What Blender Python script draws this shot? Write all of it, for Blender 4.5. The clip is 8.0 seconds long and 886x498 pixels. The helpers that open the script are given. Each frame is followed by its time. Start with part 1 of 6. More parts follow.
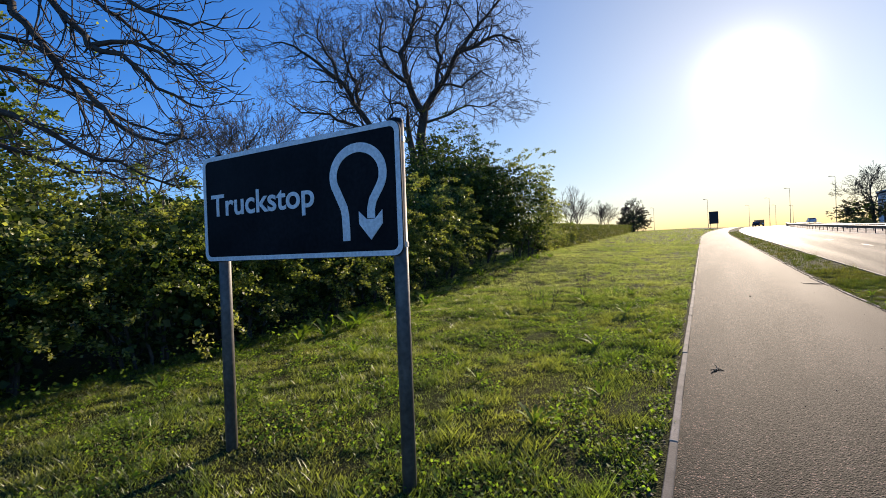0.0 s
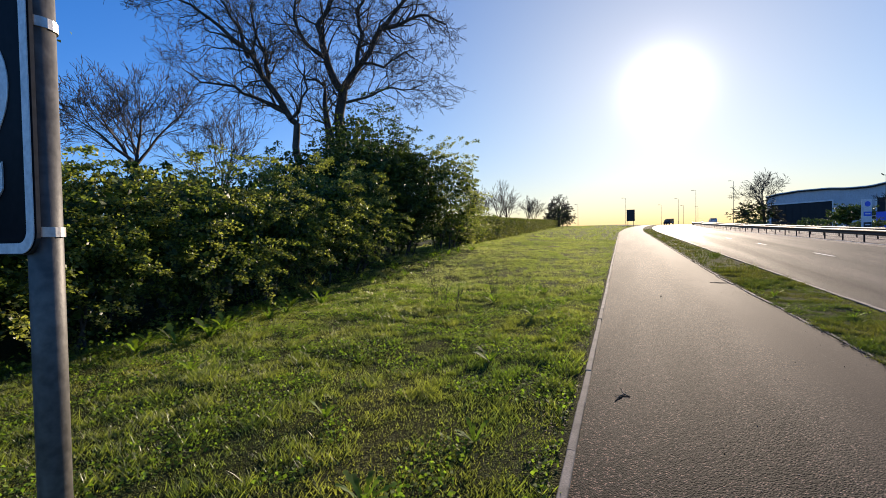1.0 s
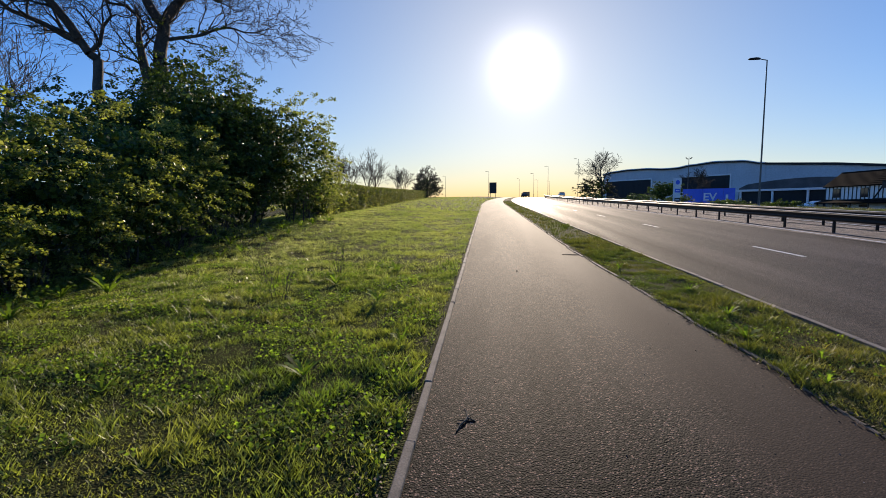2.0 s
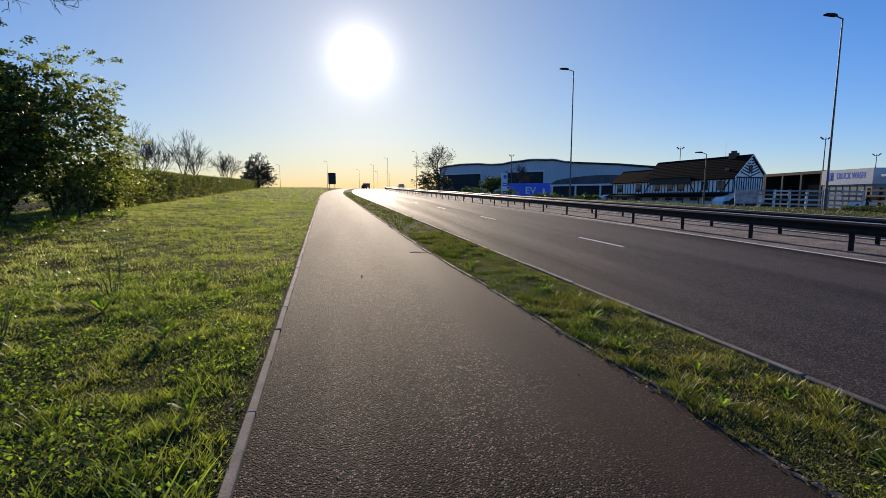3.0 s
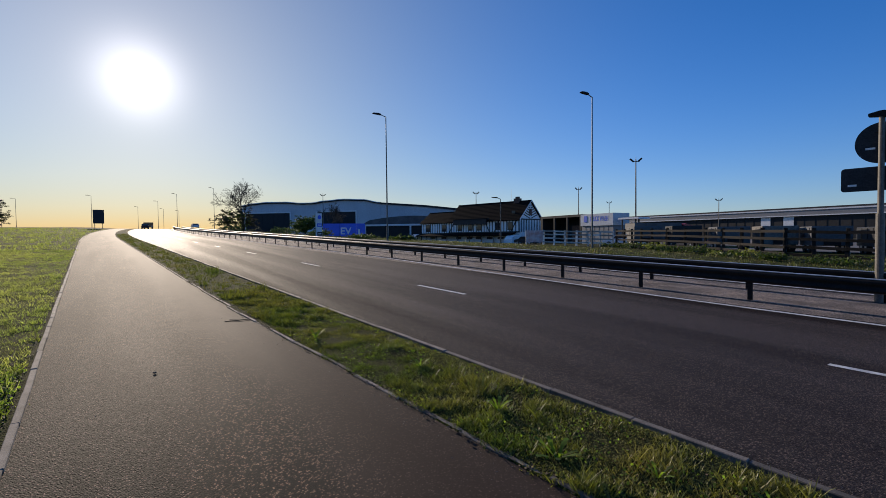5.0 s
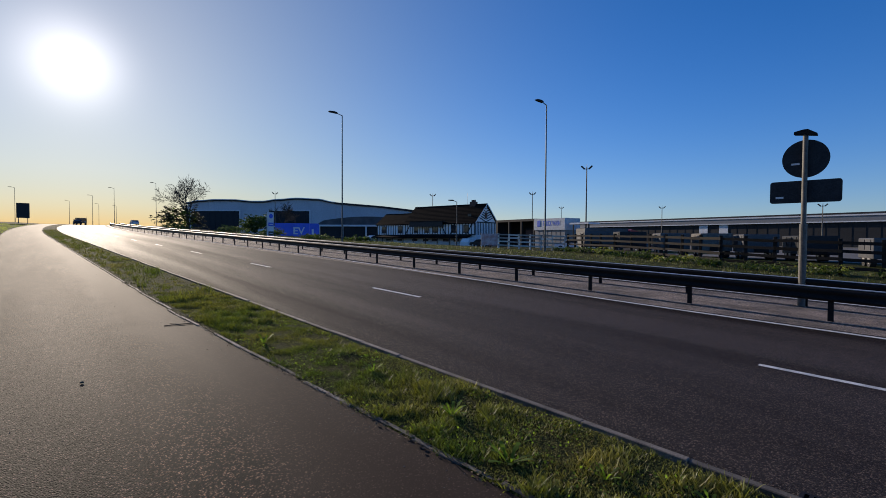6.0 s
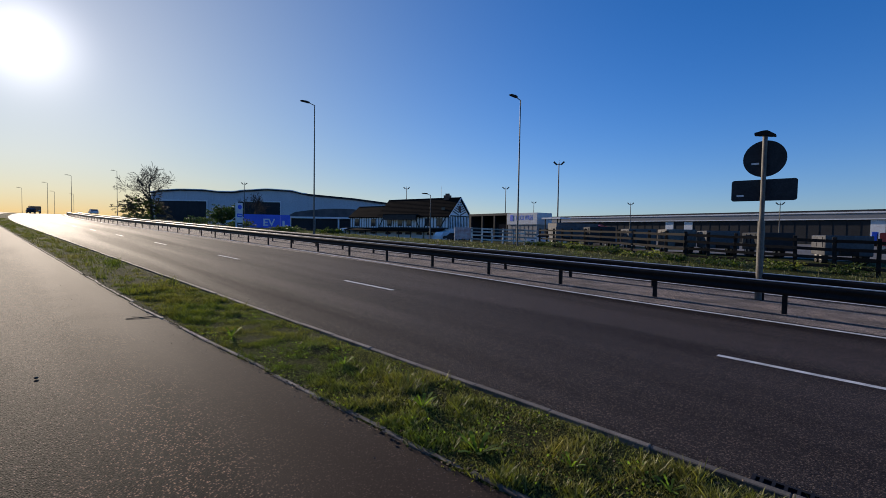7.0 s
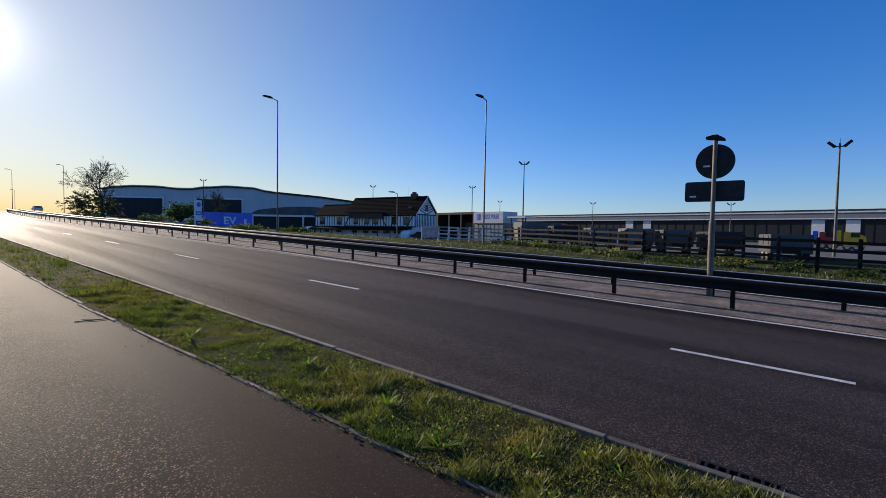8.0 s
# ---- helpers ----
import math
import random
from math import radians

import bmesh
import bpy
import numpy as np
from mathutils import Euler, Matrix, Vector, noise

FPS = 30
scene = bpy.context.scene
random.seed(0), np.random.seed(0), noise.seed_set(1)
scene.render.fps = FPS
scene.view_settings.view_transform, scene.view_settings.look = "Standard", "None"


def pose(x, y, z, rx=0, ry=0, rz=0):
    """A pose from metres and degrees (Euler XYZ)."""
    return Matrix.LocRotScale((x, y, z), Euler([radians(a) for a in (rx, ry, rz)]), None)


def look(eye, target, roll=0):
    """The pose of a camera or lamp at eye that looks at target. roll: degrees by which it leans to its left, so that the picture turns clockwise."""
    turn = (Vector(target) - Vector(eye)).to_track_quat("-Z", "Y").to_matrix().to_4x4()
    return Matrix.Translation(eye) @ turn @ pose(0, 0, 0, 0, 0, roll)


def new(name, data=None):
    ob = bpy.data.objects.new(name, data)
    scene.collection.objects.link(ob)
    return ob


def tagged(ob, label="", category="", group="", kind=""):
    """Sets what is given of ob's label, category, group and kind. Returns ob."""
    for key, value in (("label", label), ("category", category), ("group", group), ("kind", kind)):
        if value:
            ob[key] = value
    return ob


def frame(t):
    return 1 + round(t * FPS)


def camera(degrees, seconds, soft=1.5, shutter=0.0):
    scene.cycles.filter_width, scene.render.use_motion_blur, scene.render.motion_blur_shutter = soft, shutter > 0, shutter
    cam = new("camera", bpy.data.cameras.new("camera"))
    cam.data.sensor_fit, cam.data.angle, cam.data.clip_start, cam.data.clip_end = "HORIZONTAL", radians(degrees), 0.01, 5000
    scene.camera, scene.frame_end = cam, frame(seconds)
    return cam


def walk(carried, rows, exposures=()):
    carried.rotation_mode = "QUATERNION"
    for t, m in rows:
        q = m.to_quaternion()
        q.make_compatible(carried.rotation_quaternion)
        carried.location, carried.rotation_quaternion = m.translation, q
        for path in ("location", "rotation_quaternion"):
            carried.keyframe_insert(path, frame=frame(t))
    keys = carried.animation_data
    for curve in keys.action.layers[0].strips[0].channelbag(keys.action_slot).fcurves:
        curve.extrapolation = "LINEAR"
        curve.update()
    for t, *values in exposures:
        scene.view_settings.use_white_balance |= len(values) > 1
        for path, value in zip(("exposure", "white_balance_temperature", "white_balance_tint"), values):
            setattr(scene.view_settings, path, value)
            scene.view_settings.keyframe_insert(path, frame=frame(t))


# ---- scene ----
from math import sin, cos, pi, tan, exp, hypot

# ---- camera and walk ----
cam = camera(89.4, 8.0, soft=0.5)
ROWS = [
    (0.0, 0.003, -0.021, 1.693, 33.28, -0.01, 2.19),
    (0.5, 0.023, 0.736, 1.679, 32.48, 0.11, 1.71),
    (1.0, 0.010, 1.489, 1.690, 24.80, -1.37, 0.99),
    (1.5, 0.058, 2.242, 1.670, 17.24, -3.35, 0.55),
    (1.7, 0.058, 2.535, 1.670, 13.87, -4.33, 0.60),
    (2.8, 0.050, 4.050, 1.715, -7.46, -6.40, -0.20),
    (3.0, 0.047, 4.306, 1.719, -11.67, -6.54, 0.07),
    (3.5, -0.010, 4.904, 1.795, -21.70, -5.52, 1.09),
    (4.0, 0.014, 5.371, 1.865, -28.21, -3.26, 0.73),
    (4.5, -0.051, 5.732, 1.913, -33.28, -1.78, 0.76),
    (4.7, -0.045, 5.805, 1.928, -34.14, -1.74, 0.78),
    (5.8, -0.008, 5.895, 1.965, -39.89, -1.39, -0.26),
    (6.0, -0.001, 5.894, 1.965, -41.03, -1.47, -0.35),
    (6.5, -0.001, 5.879, 1.964, -43.03, -1.98, -0.64),
    (7.0, 0.002, 5.878, 1.959, -44.40, -2.27, -0.94),
    (7.5, -0.010, 5.851, 1.957, -46.07, -2.33, -1.03),
    (8.0, -0.013, 5.819, 1.966, -48.60, -2.38, -1.01),
]
walk(cam, [(t, pose(x, y, z, 90 + pitch, roll, yaw)) for t, x, y, z, yaw, pitch, roll in ROWS],
     exposures=[(0.0, 0.55, 6850, 17), (1.5, 0.38, 6850, 17), (3.5, 0.12, 6800, 17), (6.0, -0.08, 6620, 16), (7.5, -0.02, 6600, 16), (8.0, 0.17, 6600, 16)])

# ---- sky and sun ----
SUN_AZ, SUN_EL = 1.6, 16.4            # degrees right of +y, and up
SUN_DIR = Vector((sin(radians(SUN_AZ)) * cos(radians(SUN_EL)), cos(radians(SUN_AZ)) * cos(radians(SUN_EL)), sin(radians(SUN_EL))))
world = bpy.data.worlds.new("sky")
scene.world = world
world.use_nodes = True
wn, wl = world.node_tree.nodes, world.node_tree.links
wn.clear()
w_out = wn.new("ShaderNodeOutputWorld")
w_bg = wn.new("ShaderNodeBackground")
w_sky = wn.new("ShaderNodeTexSky")
w_sky.sky_type = "NISHITA"
w_sky.sun_disc = False
w_sky.sun_elevation = radians(SUN_EL)
w_sky.sun_rotation = radians(SUN_AZ)
w_sky.air_density, w_sky.dust_density, w_sky.ozone_density = 1.0, 0.05, 1.8
w_bg.inputs["Strength"].default_value = 0.09
# the aureole round the low sun: two lobes of scattered light
w_co = wn.new("ShaderNodeTexCoord")
w_dot = wn.new("ShaderNodeVectorMath")
w_dot.operation = "DOT_PRODUCT"
w_dot.inputs[1].default_value = SUN_DIR
wl.new(w_co.outputs["Generated"], w_dot.inputs[0])
w_pos = wn.new("ShaderNodeMath")
w_pos.operation = "MAXIMUM"
w_pos.inputs[1].default_value = 0.0
wl.new(w_dot.outputs["Value"], w_pos.inputs[0])
w_sat = wn.new("ShaderNodeHueSaturation")
w_sat.inputs["Saturation"].default_value = 1.25
w_tint = wn.new("ShaderNodeVectorMath")
w_tint.operation = "MULTIPLY"
# morning haze: less blue round the sun, and a creamy dimmer band low under it
w_near = wn.new("ShaderNodeMath")
w_near.operation = "POWER"
w_near.inputs[1].default_value = 3.5
wl.new(w_pos.outputs[0], w_near.inputs[0])
w_xyz = wn.new("ShaderNodeSeparateXYZ")
wl.new(w_co.outputs["Generated"], w_xyz.inputs[0])
w_low = wn.new("ShaderNodeMath")
w_low.operation = "SUBTRACT"
w_low.use_clamp = True
w_low.inputs[0].default_value = 1.0
wl.new(w_xyz.outputs["Z"], w_low.inputs[1])
w_low2 = wn.new("ShaderNodeMath")
w_low2.operation = "POWER"
w_low2.inputs[1].default_value = 7.0
wl.new(w_low.outputs[0], w_low2.inputs[0])
w_band = wn.new("ShaderNodeMath")
w_band.operation = "MULTIPLY"
wl.new(w_low2.outputs[0], w_band.inputs[0])
wl.new(w_near.outputs[0], w_band.inputs[1])
w_haze = wn.new("ShaderNodeMix")
w_haze.data_type = "RGBA"
w_haze.inputs["B"].default_value = (1.06, 0.99, 0.95, 1)
wl.new(w_near.outputs[0], w_haze.inputs["Factor"])
w_clear = wn.new("ShaderNodeMix")
w_clear.data_type = "RGBA"
w_clear.inputs["A"].default_value = (1.1, 1.22, 1.68, 1)
w_clear.inputs["B"].default_value = (0.66, 0.88, 1.4, 1)
wl.new(w_low2.outputs[0], w_clear.inputs["Factor"])
wl.new(w_clear.outputs["Result"], w_haze.inputs["A"])
w_cream = wn.new("ShaderNodeMix")
w_cream.data_type = "RGBA"
w_cream.inputs["B"].default_value = (0.4, 0.345, 0.31, 1)
wl.new(w_band.outputs[0], w_cream.inputs["Factor"])
wl.new(w_haze.outputs["Result"], w_cream.inputs["A"])
wl.new(w_cream.outputs["Result"], w_tint.inputs[1])
wl.new(w_sky.outputs["Color"], w_tint.inputs[0])
wl.new(w_tint.outputs["Vector"], w_sat.inputs["Color"])
w_last = w_sat.outputs["Color"]
for power, gain, tint in ((560.0, 8.0, (1.0, 0.98, 0.94, 1)), (70.0, 1.0, (1.0, 0.94, 0.8, 1)), (14.0, 1.3, (1.0, 0.88, 0.68, 1)), (4.5, 0.85, (1.0, 0.88, 0.66, 1))):
    w_pow = wn.new("ShaderNodeMath")
    w_pow.operation = "POWER"
    w_pow.inputs[1].default_value = power
    wl.new(w_pos.outputs[0], w_pow.inputs[0])
    w_col = wn.new("ShaderNodeVectorMath")
    w_col.operation = "SCALE"
    w_col.inputs[0].default_value = [gain * c for c in tint[:3]]
    wl.new(w_pow.outputs[0], w_col.inputs["Scale"])
    w_add = wn.new("ShaderNodeVectorMath")
    w_add.operation = "ADD"
    wl.new(w_last, w_add.inputs[0])
    wl.new(w_col.outputs["Vector"], w_add.inputs[1])
    w_last = w_add.outputs["Vector"]
wl.new(w_last, w_bg.inputs["Color"])
wl.new(w_bg.outputs[0], w_out.inputs["Surface"])
sun = new("sun", bpy.data.lights.new("sun", "SUN"))
sun.data.energy, sun.data.angle, sun.data.color = 5.0, radians(0.53), (1.0, 0.88, 0.7)
sun.matrix_world = look(SUN_DIR * 100, (0, 0, 0))


# ---- materials ----
def material(name, color, rough=0.7, metal=0.0, second=None, scale=6.0, fine=60.0, mix=0.6, bump=0.2, spec=0.5, random_by="", coords="Object", trans=0.0, chips=0.0, chip_scale=70.0, stretch=None, tracks=0.7, edge=False, sparse=0.5):
    """A surface with broad mottling and fine grain in colour, roughness and relief."""
    m = bpy.data.materials.new(name)
    m.use_nodes = True
    n, l = m.node_tree.nodes, m.node_tree.links
    b = n["Principled BSDF"]
    b.inputs["Roughness"].default_value, b.inputs["Metallic"].default_value = rough, metal
    b.inputs["Specular IOR Level"].default_value = spec
    co = n.new("ShaderNodeTexCoord")
    second = second or [c * 0.7 for c in color]

    def tex(s, detail, pull=None):
        t = n.new("ShaderNodeTexNoise")
        t.inputs["Scale"].default_value, t.inputs["Detail"].default_value = s, detail
        src = co.outputs[coords]
        if pull:
            mp = n.new("ShaderNodeMapping")
            mp.inputs["Scale"].default_value = pull
            l.new(src, mp.inputs["Vector"])
            src = mp.outputs["Vector"]
        l.new(src, t.inputs["Vector"])
        return t
    broad, grain = tex(scale, 4, stretch), tex(fine, 3)
    ramp = n.new("ShaderNodeMapRange")
    ramp.inputs["From Min"].default_value, ramp.inputs["From Max"].default_value = 0.35, 0.65
    l.new(broad.outputs["Fac"], ramp.inputs["Value"])
    mx = n.new("ShaderNodeMix")
    mx.data_type = "RGBA"
    mx.inputs["A"].default_value, mx.inputs["B"].default_value = (*color, 1), (*second, 1)
    l.new(ramp.outputs["Result"], mx.inputs["Factor"])
    if stretch:                            # polished and matt tracks lengthwise
        sp = n.new("ShaderNodeMapRange")
        sp.inputs["To Min"].default_value, sp.inputs["To Max"].default_value = spec * (1 + tracks), spec * (1 - tracks)
        l.new(ramp.outputs["Result"], sp.inputs["Value"])
        l.new(sp.outputs["Result"], b.inputs["Specular IOR Level"])
    hv = n.new("ShaderNodeHueSaturation")
    l.new(mx.outputs["Result"], hv.inputs["Color"])
    vr = n.new("ShaderNodeMapRange")
    vr.inputs["From Min"].default_value, vr.inputs["From Max"].default_value = 0.3, 0.7
    vr.inputs["To Min"].default_value, vr.inputs["To Max"].default_value = 1 - 0.5 * mix, 1 + 0.5 * mix
    l.new(grain.outputs["Fac"], vr.inputs["Value"])
    last = vr.outputs["Result"]
    if random_by:
        if random_by == "island":
            rnd = n.new("ShaderNodeNewGeometry").outputs["Random Per Island"]
        else:
            rnd = n.new("ShaderNodeObjectInfo").outputs["Random"]
        rr = n.new("ShaderNodeMapRange")
        rr.inputs["To Min"].default_value, rr.inputs["To Max"].default_value = 0.45, 1.45
        l.new(rnd, rr.inputs["Value"])
        mu = n.new("ShaderNodeMath")
        mu.operation = "MULTIPLY"
        l.new(last, mu.inputs[0])
        l.new(rr.outputs["Result"], mu.inputs[1])
        last = mu.outputs[0]
    height = grain.outputs["Fac"]
    if chips:                              # pale and dark stone chips in the surface
        vo = n.new("ShaderNodeTexVoronoi")
        vo.inputs["Scale"].default_value = chip_scale
        l.new(co.outputs[coords], vo.inputs["Vector"])
        cr = n.new("ShaderNodeSeparateColor")
        l.new(vo.outputs["Color"], cr.inputs["Color"])
        cm = n.new("ShaderNodeMapRange")
        cm.interpolation_type = "SMOOTHSTEP"
        cm.inputs["From Min"].default_value, cm.inputs["From Max"].default_value = sparse, min(1.0, sparse + 0.28)
        cm.inputs["To Min"].default_value, cm.inputs["To Max"].default_value = 1 - 0.35 * chips, 1 + 1.3 * chips
        l.new(cr.outputs["Red"], cm.inputs["Value"])
        mc = n.new("ShaderNodeMath")
        mc.operation = "MULTIPLY"
        l.new(last, mc.inputs[0])
        l.new(cm.outputs["Result"], mc.inputs[1])
        gap = n.new("ShaderNodeMapRange")      # dark gaps between the chips
        gap.interpolation_type = "SMOOTHSTEP"
        gap.inputs["From Min"].default_value, gap.inputs["From Max"].default_value = 0.25, 0.65
        gap.inputs["To Min"].default_value, gap.inputs["To Max"].default_value = 1.25, max(0.15, 1 - 0.35 * chips)
        l.new(vo.outputs["Distance"], gap.inputs["Value"])
        mg = n.new("ShaderNodeMath")
        mg.operation = "MULTIPLY"
        l.new(mc.outputs[0], mg.inputs[0])
        l.new(gap.outputs["Result"], mg.inputs[1])
        last = mg.outputs[0]
        height = vo.outputs["Distance"]
    l.new(last, hv.inputs["Value"])
    colour = hv.outputs["Color"]
    film = None
    if edge:                               # trodden fines fill the chips along the verge side of the path
        xyz = n.new("ShaderNodeSeparateXYZ")
        l.new(co.outputs[coords], xyz.inputs[0])
        across = n.new("ShaderNodeMath")
        across.operation = "MULTIPLY_ADD"
        across.inputs[1].default_value = 0.046
        l.new(xyz.outputs["Y"], across.inputs[0])
        l.new(xyz.outputs["X"], across.inputs[2])
        wob = n.new("ShaderNodeMath")
        wob.operation = "MULTIPLY_ADD"
        wob.inputs[1].default_value = 1.3
        l.new(tex(1.7, 5).outputs["Fac"], wob.inputs[0])
        l.new(across.outputs[0], wob.inputs[2])
        fm = n.new("ShaderNodeMapRange")
        fm.interpolation_type = "SMOOTHSTEP"
        fm.inputs["From Min"].default_value, fm.inputs["From Max"].default_value = 1.75, 2.75
        fm.inputs["To Max"].default_value = 0.85
        l.new(wob.outputs[0], fm.inputs["Value"])
        film = fm.outputs["Result"]
        fx = n.new("ShaderNodeMix")
        fx.data_type = "RGBA"
        fx.inputs["B"].default_value = (0.042, 0.0272, 0.0192, 1)
        l.new(film, fx.inputs["Factor"])
        l.new(colour, fx.inputs["A"])
        colour = fx.outputs["Result"]
    l.new(colour, b.inputs["Base Color"])
    if bump:
        bp = n.new("ShaderNodeBump")
        bp.inputs["Strength"].default_value, bp.inputs["Distance"].default_value = bump, 0.9 / chip_scale if chips else 0.02
        bp.invert = chips > 0
        l.new(height, bp.inputs["Height"])
        if film:
            fb = n.new("ShaderNodeMapRange")
            fb.inputs["To Min"].default_value, fb.inputs["To Max"].default_value = bump, bump * 0.3
            l.new(film, fb.inputs["Value"])
            l.new(fb.outputs["Result"], bp.inputs["Strength"])
        l.new(bp.outputs["Normal"], b.inputs["Normal"])
    if trans:
        tl = n.new("ShaderNodeBsdfTranslucent")
        ts = n.new("ShaderNodeVectorMath")
        ts.operation = "MULTIPLY"
        ts.inputs[1].default_value = (1.5, 1.6, 0.65)
        l.new(hv.outputs["Color"], ts.inputs[0])
        l.new(ts.outputs["Vector"], tl.inputs["Color"])
        ms = n.new("ShaderNodeMixShader")
        ms.inputs["Fac"].default_value = trans
        l.new(b.outputs["BSDF"], ms.inputs[1])
        l.new(tl.outputs["BSDF"], ms.inputs[2])
        l.new(ms.outputs["Shader"], n["Material Output"].inputs["Surface"])
    return m


M_SOIL = material("soil_and_turf", (0.034, 0.042, 0.011), 0.95, second=(0.052, 0.05, 0.017), spec=0.05, scale=0.8, fine=25, bump=1.0, chips=0.7, chip_scale=60)
M_GRASS = material("grass_blade", (0.105, 0.152, 0.03), 0.42, second=(0.21, 0.22, 0.06), spec=1.0, scale=0.7, fine=8, bump=0, random_by="island", trans=0.62)
M_DULLGRASS = material("dull_grass", (0.1, 0.135, 0.022), 0.5, second=(0.2, 0.18, 0.05), spec=0.45, scale=0.7, fine=8, bump=0, random_by="island", trans=0.35)
M_FARGRASS = material("far_grass_blade", (0.085, 0.11, 0.03), 0.5, second=(0.15, 0.14, 0.055), spec=0.4, scale=0.7, fine=8, bump=0, random_by="island", trans=0.3)
# paler than the near grass: the dew's sheen is put into the colour
M_DEWSHEENGRASS = material("dewy_sheen_grass_blade", (0.19, 0.235, 0.085), 0.32, second=(0.31, 0.325, 0.16), spec=1.0, scale=0.5, fine=8, bump=0, random_by="island", trans=0.62)
M_WEED = material("weed_leaf", (0.12, 0.2, 0.028), 0.6, second=(0.17, 0.24, 0.04), spec=0.3, scale=3, fine=20, bump=0, random_by="island", trans=0.6)
M_PATH = material("path_asphalt", (0.078, 0.048, 0.033), 0.8, second=(0.043, 0.0266, 0.0183), spec=0.13, scale=1.1, stretch=(1.1, 0.14, 1), tracks=0.2, fine=40, mix=0.7, bump=0.38, chips=3.2, chip_scale=80, edge=True, sparse=0.68)
M_ROAD = material("road_asphalt", (0.076, 0.053, 0.038), 0.72, spec=0.14, second=(0.032, 0.0225, 0.0162), scale=1.0, stretch=(0.75, 0.015, 1), fine=60, mix=0.5, bump=0.6, chips=1.2, chip_scale=85, sparse=0.65)
M_WORN = material("worn_asphalt", (0.24, 0.185, 0.145), 0.85, second=(0.1, 0.078, 0.06), scale=1.3, fine=40, mix=1.0, bump=0.6, chips=1.0, chip_scale=60)
M_CONC = material("concrete_kerb", (0.21, 0.178, 0.143), 0.85, second=(0.11, 0.093, 0.073), scale=5, fine=70, bump=0.12, random_by="object")
M_YARD = material("yard_concrete", (0.16, 0.15, 0.138), 0.85, second=(0.11, 0.104, 0.096), spec=0.2, scale=0.15, fine=6, bump=0.2)
M_LINE = material("road_paint", (0.75, 0.74, 0.7), 0.6, second=(0.5, 0.49, 0.46), scale=6, fine=90, mix=0.7, bump=0.3)
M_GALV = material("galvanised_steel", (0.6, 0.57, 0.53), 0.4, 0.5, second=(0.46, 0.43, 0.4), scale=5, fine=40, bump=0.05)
M_POST = material("grey_steel_post", (0.13, 0.118, 0.1), 0.55, 0.1, second=(0.085, 0.077, 0.066), scale=4, fine=30, bump=0.08)
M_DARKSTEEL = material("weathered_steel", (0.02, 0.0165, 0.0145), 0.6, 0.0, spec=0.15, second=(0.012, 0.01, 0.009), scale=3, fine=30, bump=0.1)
M_BLACK = material("black_sign_sheet", (0.006, 0.006, 0.007), 0.5, spec=0.06, second=(0.012, 0.012, 0.014), scale=2, fine=30, bump=0.02)
M_WHITE = material("white_sign_sheet", (0.8, 0.78, 0.75), 0.4, second=(0.72, 0.7, 0.67), scale=7, fine=50, mix=0.3, bump=0.03)
M_GREYBACK = material("dull_grey_aluminium", (0.04, 0.04, 0.042), 0.6, 0.2, spec=0.25, second=(0.028, 0.028, 0.03), scale=5, fine=30, bump=0.03)
M_BARK = material("bark", (0.085, 0.068, 0.052), 0.9, second=(0.05, 0.04, 0.03), scale=5, fine=30, bump=0.8)
M_LEAF = material("hedge_leaf", (0.14, 0.178, 0.042), 0.4, second=(0.29, 0.29, 0.095), spec=0.5, scale=0.9, fine=5, bump=0, random_by="island", trans=0.52)
M_CLIPPED = material("clipped_hedge_leaf", (0.1, 0.125, 0.032), 0.5, second=(0.2, 0.2, 0.06), spec=0.3, scale=1.6, fine=6, bump=0, random_by="island", trans=0.4)
# evergreen leaf colour, also used as painted shade inside the hedge shrubs
M_LEAFDARKSHADE = material("dark_and_shaded_leaf", (0.05, 0.08, 0.02), 0.45, second=(0.075, 0.11, 0.025), spec=0.3, scale=0.9, fine=5, bump=0, random_by="island", trans=0.3)


# ---- shapes ----
def mesh_from(name, verts, faces, mat, smooth=False):
    """A mesh from vertex rows and equal-sided faces, or a list of mixed faces."""
    me = bpy.data.meshes.new(name)
    if isinstance(faces, np.ndarray):
        k = faces.shape[1]
        me.vertices.add(len(verts))
        me.vertices.foreach_set("co", np.asarray(verts, np.float32).ravel())
        me.loops.add(faces.size)
        me.loops.foreach_set("vertex_index", faces.astype(np.int32).ravel())
        me.polygons.add(len(faces))
        me.polygons.foreach_set("loop_start", np.arange(0, faces.size, k, dtype=np.int32))
        me.update(calc_edges=True)
    else:
        me.from_pydata([tuple(v) for v in verts], [], faces)
    me.validate()
    if smooth:
        me.polygons.foreach_set("use_smooth", [True] * len(me.polygons))
    me.materials.append(mat)
    return me


def part(name, bm, mat, parent=None, label="", m=None, smooth=False):
    """Links a bmesh (or a mesh) as one object, under a parent if there is one."""
    if isinstance(bm, bmesh.types.BMesh):
        me = bpy.data.meshes.new(name)
        bmesh.ops.recalc_face_normals(bm, faces=bm.faces)
        bm.to_mesh(me)
        bm.free()
        me.materials.append(mat)
        if smooth:
            me.polygons.foreach_set("use_smooth", [True] * len(me.polygons))
    else:
        me = bm
    ob = new(name, me)
    if parent:
        ob.parent = parent
    if m is not None:
        ob.matrix_basis = m
    if label:
        ob["label"] = label
    return ob


